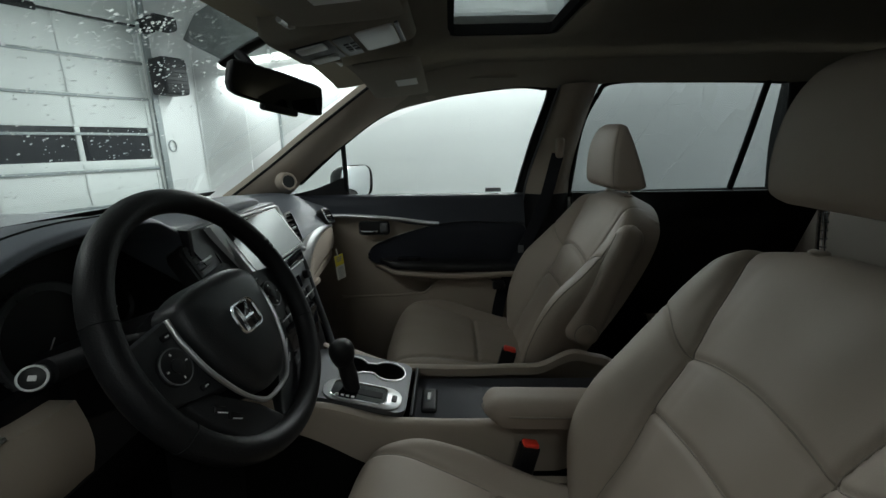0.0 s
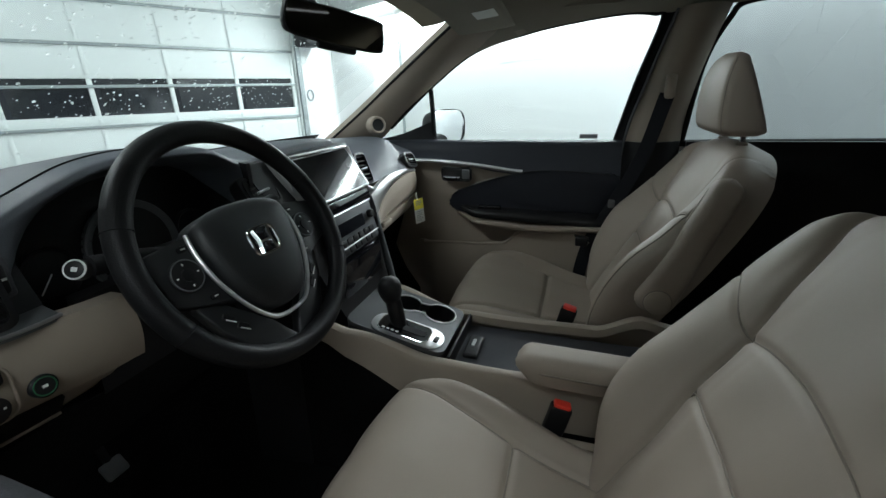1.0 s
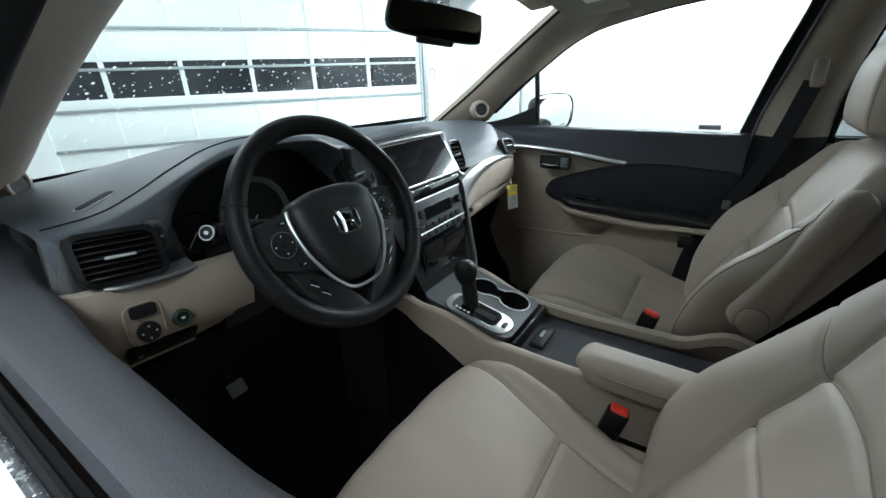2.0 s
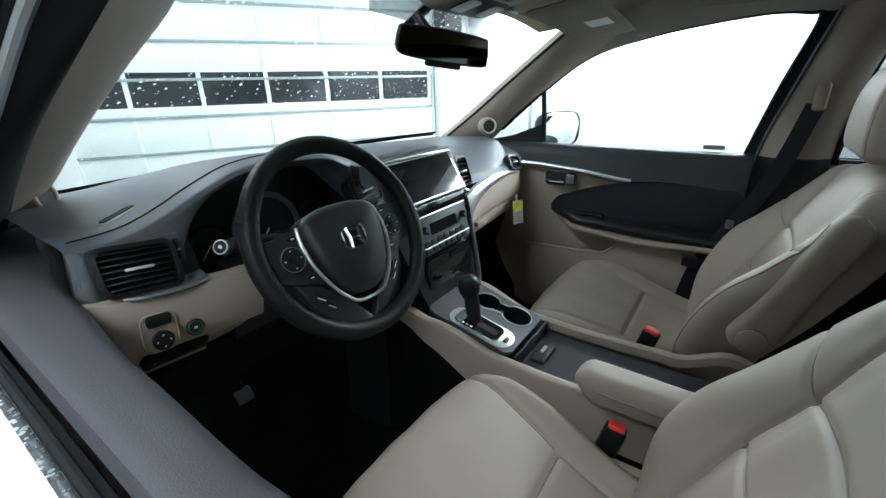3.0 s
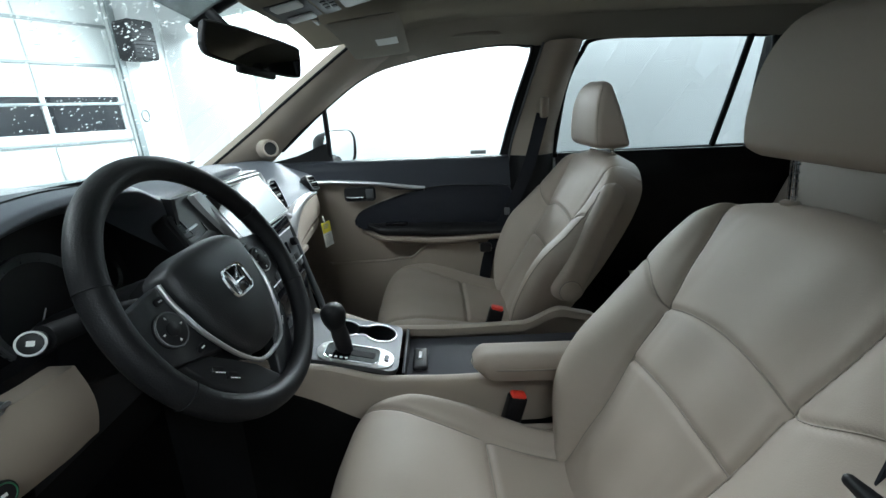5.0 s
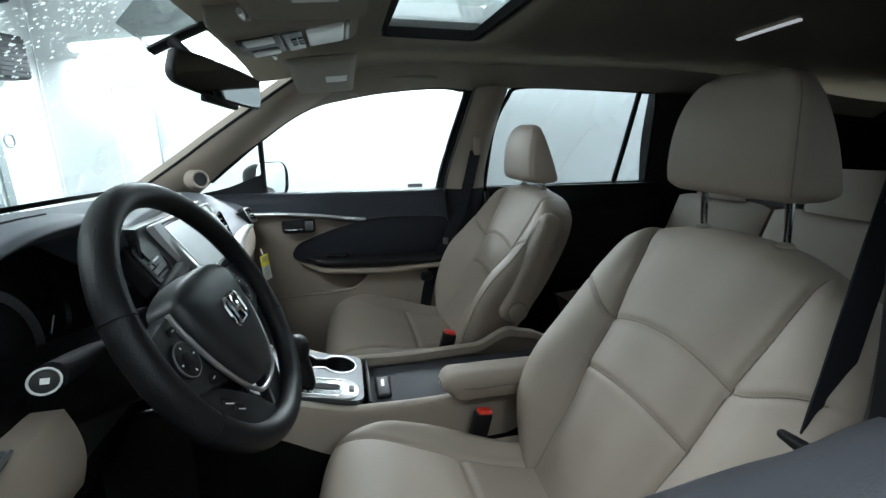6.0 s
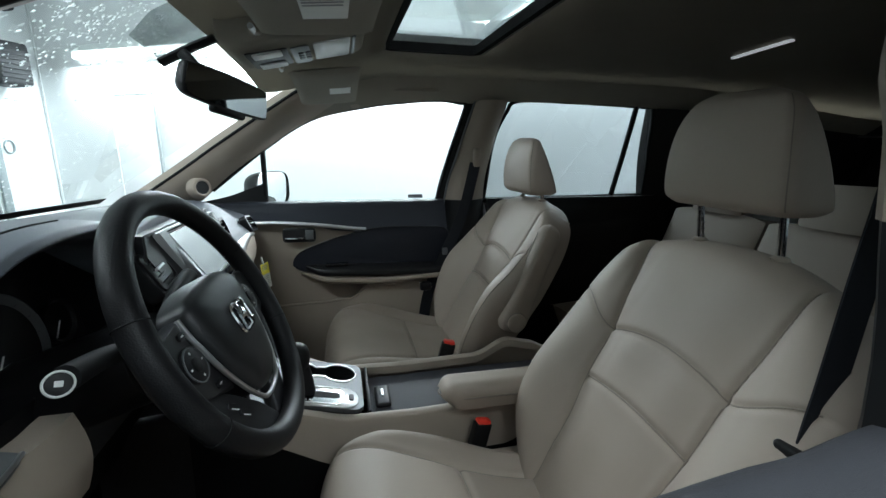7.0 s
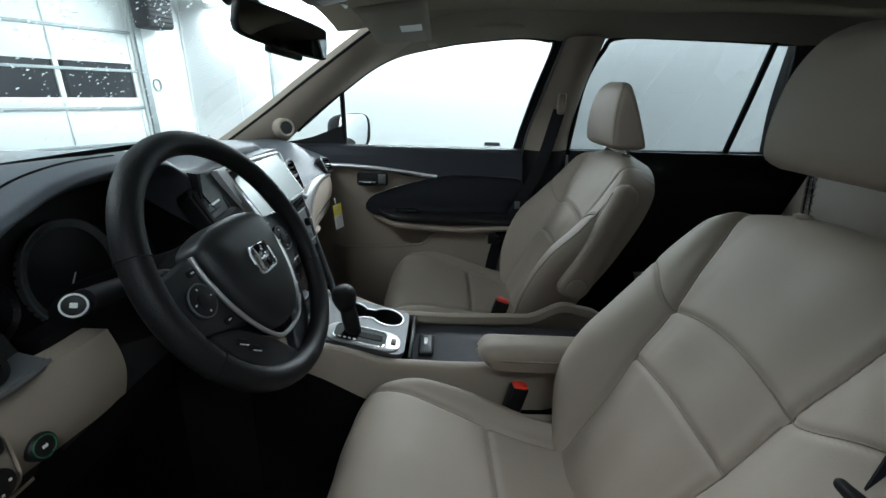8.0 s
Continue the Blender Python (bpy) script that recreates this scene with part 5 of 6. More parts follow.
part("stack_body", slab(lambda u, v: (stack_m(0, lerp(0.80, 1.215, v)) - 0.012, lerp(lerp(-0.085, -0.215, v), lerp(0.150, 0.190, v), u), lerp(0.80, 1.215, v)), 12, 24, (-0.06, 0, 0)), BLACK, dash, "black centre stack")
part("stack_edge", tube(spline([(-0.424, 0.205, 1.030), (-0.402, 0.178, 0.985), (-0.378, 0.160, 0.92), (-0.352, 0.140, 0.855), (-0.335, 0.112, 0.822)], 30), 0.009, 10), GEARPANEL, dash, "grey stack edge trim")
m, w, h = stack_plate(-0.120, 0.164, 1.098, 1.208)
m = m @ pose(0, 0, 0.003, -8, 0, 0)
scr = part("display", prism(rounded(w, h, 0.006, 3), -0.010, 0.006, "z", 0.002, m=m), SATIN, dash, "silver framed display")
part("display_glass", prism(rounded(w - 0.022, h - 0.010, 0.003, 3), 0.0062, 0.0075, "z", 0, m=m), SCREEN, scr, "black glossy touch screen")
BAR = [(-0.491, -0.124, 1.2105), (-0.478, -0.112, 1.176), (-0.463, -0.097, 1.139), (-0.447, -0.080, 1.102)]
# the bar's bright reflection comes from the lighter colour
part("frame_bar", slab(strip(spline([(x + 0.020, y, z + 0.006) for x, y, z in BAR], 14), spline([(x + 0.017, y - 0.022, z + 0.004) for x, y, z in BAR], 14)), 13, 3, (-0.016, 0, -0.006)), LITSATIN, scr, "broad satin silver edge of the display")
part("frame_line", tube(spline([(-0.484, -0.140, 1.2105), (-0.478, -0.060, 1.2125), (-0.474, 0.06, 1.2125), (-0.472, 0.160, 1.2095)], 16), 0.0032, 8), SATIN, scr, "silver line along the top of the display")
part("side_bar", tube(spline([(-0.474, 0.166, 1.208), (-0.450, 0.168, 1.150), (-0.424, 0.172, 1.098), (-0.418, 0.190, 1.086)], 16), 0.007, 8), SATIN, scr, "satin silver screen edge")
m, w, h = stack_plate(-0.10, 0.165, 1.068, 1.094)
part("hazard_panel", prism(rounded(w, h, 0.004, 3), -0.006, 0.004, "z", 0.001, m=m), GLOSSBLACK, dash, "gloss black switch row")
m, w, h = stack_plate(-0.085, 0.145, 0.965, 1.066)
radio = part("climate_panel", prism(rounded(w, h, 0.008, 3), -0.006, 0.006, "z", 0.002, m=m), GEARPANEL, dash, "grey climate control panel")
part("readout", prism(rounded(w * 0.55, h * 0.30, 0.004, 3, -w * 0.02, h * 0.12), 0.0062, 0.0078, "z", 0, m=m), SCREEN, radio)
for k in range(7):
    part("button", prism(rounded(w * 0.105, h * 0.16, 0.003, 2, -w * 0.40 + w * 0.125 * k, -h * 0.20), 0.0062, 0.0095, "z", 0.001, m=m), BLACK, radio)
for k in range(7):
    part("button", prism(rounded(w * 0.105, h * 0.14, 0.003, 2, -w * 0.40 + w * 0.125 * k, -h * 0.40), 0.0062, 0.0095, "z", 0.001, m=m), BLACK, radio)
for sx in (-1, 1):
    part("knob", lathe([(0.011, 0), (0.011, 0.012), (0.009, 0.014)], 18, m @ Matrix.Translation((sx * w * 0.40, h * 0.16, 0.006))), BLACK, radio)
for dz in (0.5, -0.31):
    part("chrome_line", tube([m @ Vector((-w / 2, h * dz, 0.008)), m @ Vector((w / 2, h * dz, 0.008))], 0.0015, 6), SATIN, radio)
part("stack_pocket", rbox((-0.42, -0.075, 0.86), (-0.375, 0.135, 0.955), 0.01), GLOSSBLACK, dash, "black storage pocket")

# passenger's side
def trim_arc(o):
    """The silver arc between two lines: o is 0 along its upper edge and 1 along its lower one."""
    upper = [(-0.420, 0.186, 1.070), (-0.428, 0.225, 1.072), (-0.440, 0.285, 1.080), (-0.456, 0.39, 1.087), (-0.468, 0.52, 1.086), (-0.474, 0.60, 1.078), (-0.478, 0.668, 1.066)]
    lower = [(-0.404, 0.178, 0.985), (-0.416, 0.215, 1.005), (-0.430, 0.285, 1.036), (-0.446, 0.39, 1.058), (-0.460, 0.52, 1.066), (-0.468, 0.60, 1.062), (-0.474, 0.672, 1.052)]
    return [tuple(lerp(a, b, o) for a, b in zip(p, q)) for p, q in zip(upper, lower)]


part("silver_arc", slab(strip(spline(trim_arc(0), 30), spline(trim_arc(1), 30), bulge=(0.006, 0, 0)), 29, 5, (-0.015, 0, 0)), SATIN, dash, "satin silver trim arc")


def pas_face(u, v):
    y = lerp(0.190, 0.722, u)
    zt = flow([(0.19, 0.99), (0.25, 1.020), (0.34, 1.046), (0.45, 1.060), (0.60, 1.060), (0.73, 1.044)], y)
    z = lerp(0.962, zt, v)
    x = flow([(0.19, -0.412), (0.30, -0.434), (0.45, -0.453), (0.60, -0.466), (0.68, -0.476), (0.722, -0.500)], y) + 0.007 * math.sin(math.pi * v) - 0.010 * smooth((0.15 - v) / 0.15) - 0.004 * (1 - v)
    return (x, y, z)


part("passenger_panel", slab(pas_face, 36, 14, (-0.03, 0, 0)), BEIGE, dash, "beige passenger side panel")


def glove_face(u, v):
    y = lerp(0.195, 0.718, u)
    x0 = flow([(0.19, -0.420), (0.30, -0.442), (0.45, -0.460), (0.60, -0.473), (0.68, -0.484), (0.722, -0.508)], y)
    return (x0 - 0.080 * (1 - v) ** 1.5 + 0.010 * math.sin(math.pi * v), y, lerp(0.862, 0.959, v))


part("glovebox", slab(glove_face, 30, 12, (-0.03, 0, 0)), BEIGE, dash, "beige glovebox lid")
part("footwell_panel", slab(lambda u, v: (-0.56 - 0.05 * (1 - v), lerp(0.19, 0.76, u), lerp(0.72, 0.875, v)), 8, 6, (-0.03, 0, 0)), CARPET, dash, "black panel under the glovebox")
part("glove_latch", rbox((-0.436, 0.255, 0.948), (-0.420, 0.318, 0.964), 0.004), BEIGE, dash, "beige latch lever")
# switches on the driver's panel
m = frame_of((-0.421, -0.694, 1.053), (0, 1, -0.08), (0.99, -0.03, 0.10))
sw = part("switch_plate", prism(rounded(0.044, 0.056, 0.012, 4, 0, 0.001), -0.010, 0.002, "z", 0.001, m=m), BEIGE, dash)
part("plate_rim", tube([m @ Vector((p[0], p[1], 0.003)) for p in rounded(0.047, 0.059, 0.013, 5, 0, 0.001)], 0.0016, 6, closed=True), BEIGE, sw, "beige rim")
part("mirror_switch", prism(rounded(0.034, 0.018, 0.005, 3, 0, 0.020), 0.0041, 0.008, "z", 0.001, m=m), BLACK, sw)
part("mirror_pad", lathe([(0.015, 0.004), (0.015, 0.010), (0.012, 0.011)], 20, m @ Matrix.Translation((0, -0.012, 0))), BLACK, sw)
for dx, dy in ((0.009, -0.012), (-0.009, -0.012), (0, -0.003), (0, -0.021)):
    part("mark", rbox((dx - 0.0012, dy - 0.0012, 0.0111), (dx + 0.0012, dy + 0.0012, 0.0116), 0, m=m), WHITE, sw)
m = frame_of((-0.419, -0.647, 1.038), (0, 1, -0.06), (0.97, -0.05, 0.20))
eb = part("round_button", lathe([(0.0135, -0.004), (0.0135, 0.004), (0.011, 0.006)], 24, m), BLACK, dash, "black round button with a green symbol")
part("button_ring", tube([m @ Vector((0.0105 * math.cos(a), 0.0105 * math.sin(a), 0.0060)) for a in [2 * math.pi * k / 28 for k in range(28)]], 0.0008, 6, closed=True), GREEN, eb)
part("symbol", rbox((-0.0028, -0.0018, 0.0056), (0.0028, 0.0018, 0.0062), 0.0004, 1, m=m), WHITE, eb)
m = frame_of((-0.470, -0.664, 0.981), (0, 1, -0.13), (0.85, 0, -0.50))
pocket = part("coin_pocket", prism(rounded(0.104, 0.032, 0.006, 3), -0.02, 0.003, "z", 0.001, m=m), BLACK, dash, "dark open pocket")
part("pocket_lip", tube([m @ Vector((-0.050, -0.017, 0.003)), m @ Vector((0.050, -0.017, 0.003))], 0.003, 8), BEIGE, pocket)
part("pocket_key", rbox((-0.046, -0.010, 0.003), (-0.030, 0.008, 0.006), 0.002, 1, m=m), BLACK, pocket)
part("mark", rbox((-0.041, -0.003, 0.0061), (-0.035, 0.003, 0.0065), 0, m=m), GREYINK, pocket)

# warning card on the glovebox
card = thing("hang_tag", "yellow and white paper tag hanging on the glovebox", "tag")
m = frame_of((-0.430, 0.578, 0.945), (0.36, 0.93, 0), (0.93, -0.36, 0.10))
part("card", rbox((-0.026, -0.072, -0.0006), (0.026, 0.020, 0.0006), 0, m=m), PAPER, card)
part("header", rbox((-0.026, -0.020, 0.0007), (0.026, 0.0201, 0.0012), 0, m=m), YELLOW, card, "yellow heading")
for k in range(3):
    part("print_bar", rbox((-0.016, -0.004 + 0.0065 * k, 0.0013), (0.016 - 0.006 * (k == 0), -0.001 + 0.0065 * k, 0.0016), 0, m=m), GREYINK, card)
for k in range(6):
    part("print_bar", rbox((-0.016, -0.064 + 0.0068 * k, 0.0007), (0.016 - 0.009 * (k == 0), -0.0622 + 0.0068 * k, 0.0010), 0, m=m), GREYINK, card)
part("loop", tube([m @ Vector(q) for q in ((-0.004, 0.017, 0), (-0.007, 0.033, 0.0), (-0.002, 0.043, -0.004))], 0.0035, 6), PAPER, card)


# ---- steering wheel ----
wheel = thing("steering_wheel", "black leather steering wheel with a silver trimmed hub", "steering wheel", at=(-0.3135, -0.405, 1.1405))
WT, WY = radians(26.4), radians(2.6)
WA = Vector((math.sin(WY), math.cos(WY), 0))
WB = Vector((-math.sin(WT) * math.cos(WY), math.sin(WT) * math.sin(WY), math.cos(WT)))
WM = Matrix((WA, WB, WA.cross(WB))).transposed().to_4x4()
WM.translation = (-0.3135, -0.4050, 1.1405)


def wp(x, y, z=0.0):
    return WM @ Vector((x, y, z))


R = 0.1730
rim = part("rim", tube([wp(R * math.cos(a), R * math.sin(a)) for a in [2 * math.pi * k / 96 for k in range(96)]], 0.0162, 18, closed=True), RIMSKIN, wheel)
for a in (158, 22, 205, 335):
    a = radians(a)
    c = Vector((math.cos(a), math.sin(a), 0))
    ringp = [wp(*((R + 0.0165 * math.cos(b)) * c.x, (R + 0.0165 * math.cos(b)) * c.y, 0.0165 * math.sin(b))) for b in [2 * math.pi * k / 20 for k in range(20)]]
    part("rim_seam", tube(ringp, 0.0010, 5, closed=True), RUBBER, rim)


# the hub and spokes lie deeper than the rim
WM = WM @ Matrix.Translation((0.0, -0.004, -0.012)) @ Matrix.Scale(0.965, 4)


def hub_outline(k=1.0, n=48):
    base = [(-0.088, 0.020), (-0.082, 0.050), (-0.045, 0.064), (0, 0.067), (0.045, 0.064), (0.082, 0.050), (0.088, 0.020), (0.076, -0.040), (0.052, -0.088), (0.026, -0.105), (0, -0.108), (-0.026, -0.105), (-0.052, -0.088), (-0.076, -0.040)]
    return [(p.x * k, p.y * k) for p in spline([(a, b, 0) for a, b in base + base[:1]], n + 1)[:-1]]


def dome(outline, z0, z1, rings=7):
    bm = bmesh.new()
    rows = []
    for i in range(rings + 1):
        t = i / rings
        s, z = math.cos(t * math.pi / 2 * 0.96), z0 + (z1 - z0) * math.sin(t * math.pi / 2)
        s = s ** 0.55
        rows.append([bm.verts.new(wp(x * s, y * s, z)) for x, y in outline])
    base = [bm.verts.new(wp(x, y, z0 - 0.03)) for x, y in outline]
    rows.insert(0, base)
    n = len(outline)
    for a, b in zip(rows, rows[1:]):
        for k in range(n):
            bm.faces.new((a[k], a[(k + 1) % n], b[(k + 1) % n], b[k]))
    bm.faces.new(rows[-1])
    bm.faces.new(rows[0][::-1])
    return bm


part("hub", dome(hub_outline(), 0.012, 0.034), HUBSKIN, wheel, "black airbag hub")


for sgn in (1, -1):
    side_sp = [(sgn * x, y) for x, y in ((0.060, 0.048), (0.115, 0.040), (0.168, 0.034), (0.174, 0.0), (0.170, -0.035), (0.120, -0.050), (0.070, -0.070))]
    if sgn < 0:
        side_sp = side_sp[::-1]
    sp = part("spoke", prism(side_sp, -0.016, 0.008, "z", 0.006, 3, m=WM), HUBSKIN, wheel, "black spoke with buttons")
    leg = [(sgn * x, y) for x, y in ((0.100, -0.045), (0.128, -0.050), (0.112, -0.095), (0.082, -0.140), (0.050, -0.170), (0.012, -0.178), (0.0, -0.160), (0.030, -0.120), (0.070, -0.080))]
    if sgn < 0:
        leg = leg[::-1]
    part("lower_spoke", prism(leg, -0.018, 0.000, "z", 0.005, 3, m=WM), HUBSKIN, wheel)
    # silver U along the hub
    part("hub_trim", tube(spline([wp(sgn * x, y, z) for x, y, z in ((0.090, 0.044, 0.008), (0.094, 0.020, 0.011), (0.094, 0.0, 0.014), (0.088, -0.035, 0.016), (0.066, -0.082, 0.016), (0.040, -0.112, 0.015), (0.018, -0.120, 0.014), (-0.001, -0.121, 0.014))], 36), 0.0034, 8), SATIN, wheel, "satin silver hub trim")
    padm = WM @ pose(sgn * 0.119, -0.006, 0.008)
    pad = part("button_pad", lathe([(0.023, -0.004), (0.023, 0.003), (0.020, 0.005)], 28, padm), BLACK, sp, "round button pad")
    part("pad_ring", tube([padm @ Vector((0.0215 * math.cos(a), 0.0215 * math.sin(a), 0.0045)) for a in [2 * math.pi * k / 32 for k in range(32)]], 0.0011, 5, closed=True), SHADOWSILVER, pad)
    part("pad_centre", lathe([(0.009, 0.004), (0.009, 0.007), (0.007, 0.008)], 18, padm), BLACK, pad)
    for a in (0, 90, 180, 270):
        part("mark", rbox((0.0135, -0.001, 0.0052), (0.0165, 0.001, 0.0058), 0, m=padm @ pose(0, 0, 0, 0, 0, a)), WHITE, pad)
    for dx, dy in ((0.105, 0.028), (0.098, -0.046)):
        part("key", prism(rounded(0.016, 0.009, 0.004, 3, sgn * dx, dy), 0.006, 0.0105, "z", 0.001, m=WM), BLACK, sp)
        part("mark", rbox((sgn * dx - 0.003, dy - 0.001, 0.0106), (sgn * dx + 0.003, dy + 0.001, 0.0111), 0, m=WM), WHITE, sp)
    for k, (dx, dy) in enumerate(((0.094, -0.082), (0.080, -0.102))):
        part("call_key", rbox((-0.009, -0.0045, 0), (0.009, 0.0045, 0.004), 0.001, 1, m=WM @ pose(sgn * dx, dy, -0.001, 0, 0, sgn * 40)), BLACK, sp)
        part("mark", rbox((-0.008, -0.0008, 0.0041), (0.008, 0.0008, 0.0046), 0, m=WM @ pose(sgn * dx, dy - 0.005, -0.001, 0, 0, sgn * 40)), WHITE, sp)
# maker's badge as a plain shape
badge = part("badge", prism(rounded(0.050, 0.042, 0.010, 4, 0, -0.004), 0.0335, 0.0352, "z", 0.001, m=WM), GLOSSBLACK, wheel, "chrome maker's badge")
part("badge_frame", tube([wp(p[0], p[1], 0.0365) for p in rounded(0.050, 0.042, 0.012, 5, 0, -0.004)], 0.0022, 6, closed=True), CHROME, badge)
for sx in (-1, 1):
    part("badge_bar", tube([wp(sx * 0.0155, 0.014, 0.0365), wp(sx * 0.012, -0.004, 0.0370), wp(sx * 0.0145, -0.023, 0.0365)], 0.0034, 6), CHROME, badge)
part("badge_bar", tube([wp(-0.012, -0.006, 0.0370), wp(0.012, -0.006, 0.0370)], 0.003, 6), CHROME, badge)

stalk = thing("indicator_stalk", "black indicator stalk with a silver ringed end button", "control stalk")
part("arm", tube(spline([(-0.40, -0.45, 1.130), (-0.405, -0.51, 1.145), (-0.406, -0.570, 1.155)], 12), lambda t: 0.010 + 0.003 * t, 12), RUBBER, stalk)
m = frame_of((-0.404, -0.584, 1.157), (1, 0, 0), (0.50, -0.76, 0.42))
cap = part("end_button", lathe([(0.0122, -0.01), (0.0122, 0.004), (0.0102, 0.0055)], 24, m), BLACK, stalk)
part("end_ring", tube([m @ Vector((0.0108 * math.cos(a), 0.0108 * math.sin(a), 0.0045)) for a in [2 * math.pi * k / 30 for k in range(30)]], 0.0014, 6, closed=True), LENS, cap)
part("symbol", rbox((-0.0032, -0.0026, 0.0055), (0.0032, 0.0026, 0.0062), 0.001, 1, m=m), WHITE, cap)
wst = thing("wiper_stalk", "black wiper stalk beside the steering wheel", "control stalk")
part("arm", tube(spline([(-0.40, -0.36, 1.130), (-0.405, -0.30, 1.145), (-0.406, -0.235, 1.155)], 12), lambda t: 0.010 + 0.004 * t, 12), BLACK, wst)

# ---- centre console ----
console = thing("center_console", "beige centre console with silver gear panel and cup holders", "center console", at=(0, 0, 0.42))
CZ = [(-0.52, 0.850), (-0.40, 0.838), (-0.34, 0.822), (-0.13, 0.772), (0.0, 0.768), (0.21, 0.772), (0.32, 0.814), (0.38, 0.800), (0.46, 0.770)]


def console_side(s):
    def f(u, v):
        x = lerp(-0.62, 0.46, u)
        zt = curve(CZ, x)
        w = curve([(-0.62, 0.175), (-0.40, 0.150), (-0.2, 0.132), (0.0, 0.132), (0.46, 0.132)], x)
        p = [(w - 0.028, zt - 0.025), (w - 0.026, zt - 0.003), (w - 0.014, zt), (w - 0.003, zt - 0.003), (w, zt - 0.014), (w + 0.008, zt - 0.115), (w + 0.022, 0.42)]
        k = v * 6
        i = min(int(k), 5)
        return (x, s * lerp(p[i][0], p[i + 1][0], k - i), lerp(p[i][1], p[i + 1][1], k - i))
    return f


# below this line the console side is blackened to stand for shade
def edge(u):
    return lerp(0.70, 0.835, smooth((lerp(-0.62, 0.46, u) + 0.47) / 0.30))


for s in (1, -1):
    part("side", grid(lambda u, v, f=console_side(s): f(lerp(0.14, 1.0, u), v * edge(lerp(0.14, 1.0, u))), 46, 16), BEIGE, console, "beige console side")
    # forward and low parts: shade put into black instead of beige
    part("front_side", grid(lambda u, v, f=console_side(s): f(0.14 * u, v), 8, 12), BLACK, console, "front end of the console, black for its shade")
    part("lower_side", grid(lambda u, v, f=console_side(s): f(lerp(0.14, 1.0, u), lerp(edge(lerp(0.14, 1.0, u)), 1.0, v)), 46, 6), CARPET, console, "lower console side, black for the shade low in the cabin")
GM = frame_of((-0.232, 0.0, 0.797), (1, 0, -0.235), (0.235, 0, 1))
CUPS = [(0.055 + 0.042 * math.cos(radians(k)), 0.054 + 0.042 * math.sin(radians(k))) for k in range(-148, 149, 8)]
CUPS += [(-0.038 + 0.038 * math.cos(radians(k)), 0.052 + 0.038 * math.sin(radians(k))) for k in range(32, 329, 9)]
bm = bmesh.new()
loops = [rounded(0.254, 0.215, 0.028, 5, -0.014, 0), CUPS]
edges = []
for lp in loops:
    vs = [bm.verts.new(GM @ Vector((p[0], p[1], 0.004))) for p in lp]
    edges += [bm.edges.new((vs[k], vs[(k + 1) % len(vs)])) for k in range(len(vs))]
bmesh.ops.triangle_fill(bm, use_beauty=True, use_dissolve=False, edges=edges)
outer = loops[0]
ring0 = [bm.verts.new(GM @ Vector((p[0], p[1], 0.0039))) for p in outer]
ring1 = [bm.verts.new(GM @ Vector((p[0] * 1.01, p[1] * 1.01, -0.005))) for p in outer]
for k in range(len(outer)):
    bm.faces.new((ring0[k], ring0[(k + 1) % len(outer)], ring1[(k + 1) % len(outer)], ring1[k]))
part("gear_panel", bm, GEARPANEL, console, "grey metallic gear panel")
part("panel_skirt", prism(rounded(0.250, 0.211, 0.026, 5, -0.014, 0), -0.070, -0.0655, "z", 0, m=GM), BLACK, console)
bm = bmesh.new()
rings = [[bm.verts.new(GM @ Vector((p[0] * k, p[1] * k, z))) for p in rounded(0.252, 0.213, 0.027, 5, -0.014, 0)] for k, z in ((1.0, -0.0045), (0.985, -0.065))]
for k in range(len(rings[0])):
    bm.faces.new((rings[0][k], rings[0][(k + 1) % len(outer)], rings[1][(k + 1) % len(outer)], rings[1][k]))
part("panel_wall", bm, BLACK, console, "dark drop behind the gear panel")
plate = part("gear_plate", prism(rounded(0.182, 0.082, 0.034, 8, 0.009, -0.064), 0.0042, 0.007, "z", 0.0015, m=GM), SATIN, console, "bright silver gear plate")
part("gear_slot", prism(rounded(0.128, 0.064, 0.018, 7, 0.001, -0.063), 0.0072, 0.0082, "z", 0, m=GM), GLOSSBLACK, plate, "glossy black gear gate")
part("slot_rim", tube([GM @ Vector((p[0], p[1], 0.0080)) for p in rounded(0.129, 0.065, 0.018, 7, 0.001, -0.063)], 0.0016, 6, closed=True), CHROME, plate, "chrome gate rim")
part("slot_ridge", prism(rounded(0.058, 0.022, 0.006, 3, 0.026, -0.062), 0.0083, 0.0095, "z", 0, m=GM), RUBBER, plate)
for k in range(4):
    part("mark", rbox((-0.050 + 0.012 * k, -0.090, 0.0083), (-0.043 + 0.012 * k, -0.084, 0.0088), 0, m=GM), WHITE, plate)
part("release_key", prism(rounded(0.012, 0.024, 0.003, 3, 0.083, -0.064), 0.0072, 0.010, "z", 0.001, m=GM), BLACK, plate)
cup = part("cup_holder", tube([GM @ Vector((p[0], p[1], 0.0045)) for p in CUPS], 0.0022, 6, closed=True), SATIN, console, "rim of the double cup holder")
bm = bmesh.new()
rings = [[bm.verts.new(GM @ Vector((0.008 + (p[0] - 0.008) * k, 0.053 + (p[1] - 0.053) * k, z))) for p in CUPS] for k, z in ((1.0, 0.0038), (0.97, -0.02), (0.93, -0.060))]
for ra, rb in zip(rings, rings[1:]):
    for k in range(len(ra)):
        bm.faces.new((ra[k], ra[(k + 1) % len(ra)], rb[(k + 1) % len(ra)], rb[k]))
bm.faces.new(rings[-1])
part("well", bm, BLACK, cup, "dark double cup well")
part("web", prism(rounded(0.012, 0.046, 0.004, 3, 0.006, 0.053), -0.056, -0.016, "z", 0.002, m=GM), BLACK, cup, "low dark web between the cups")
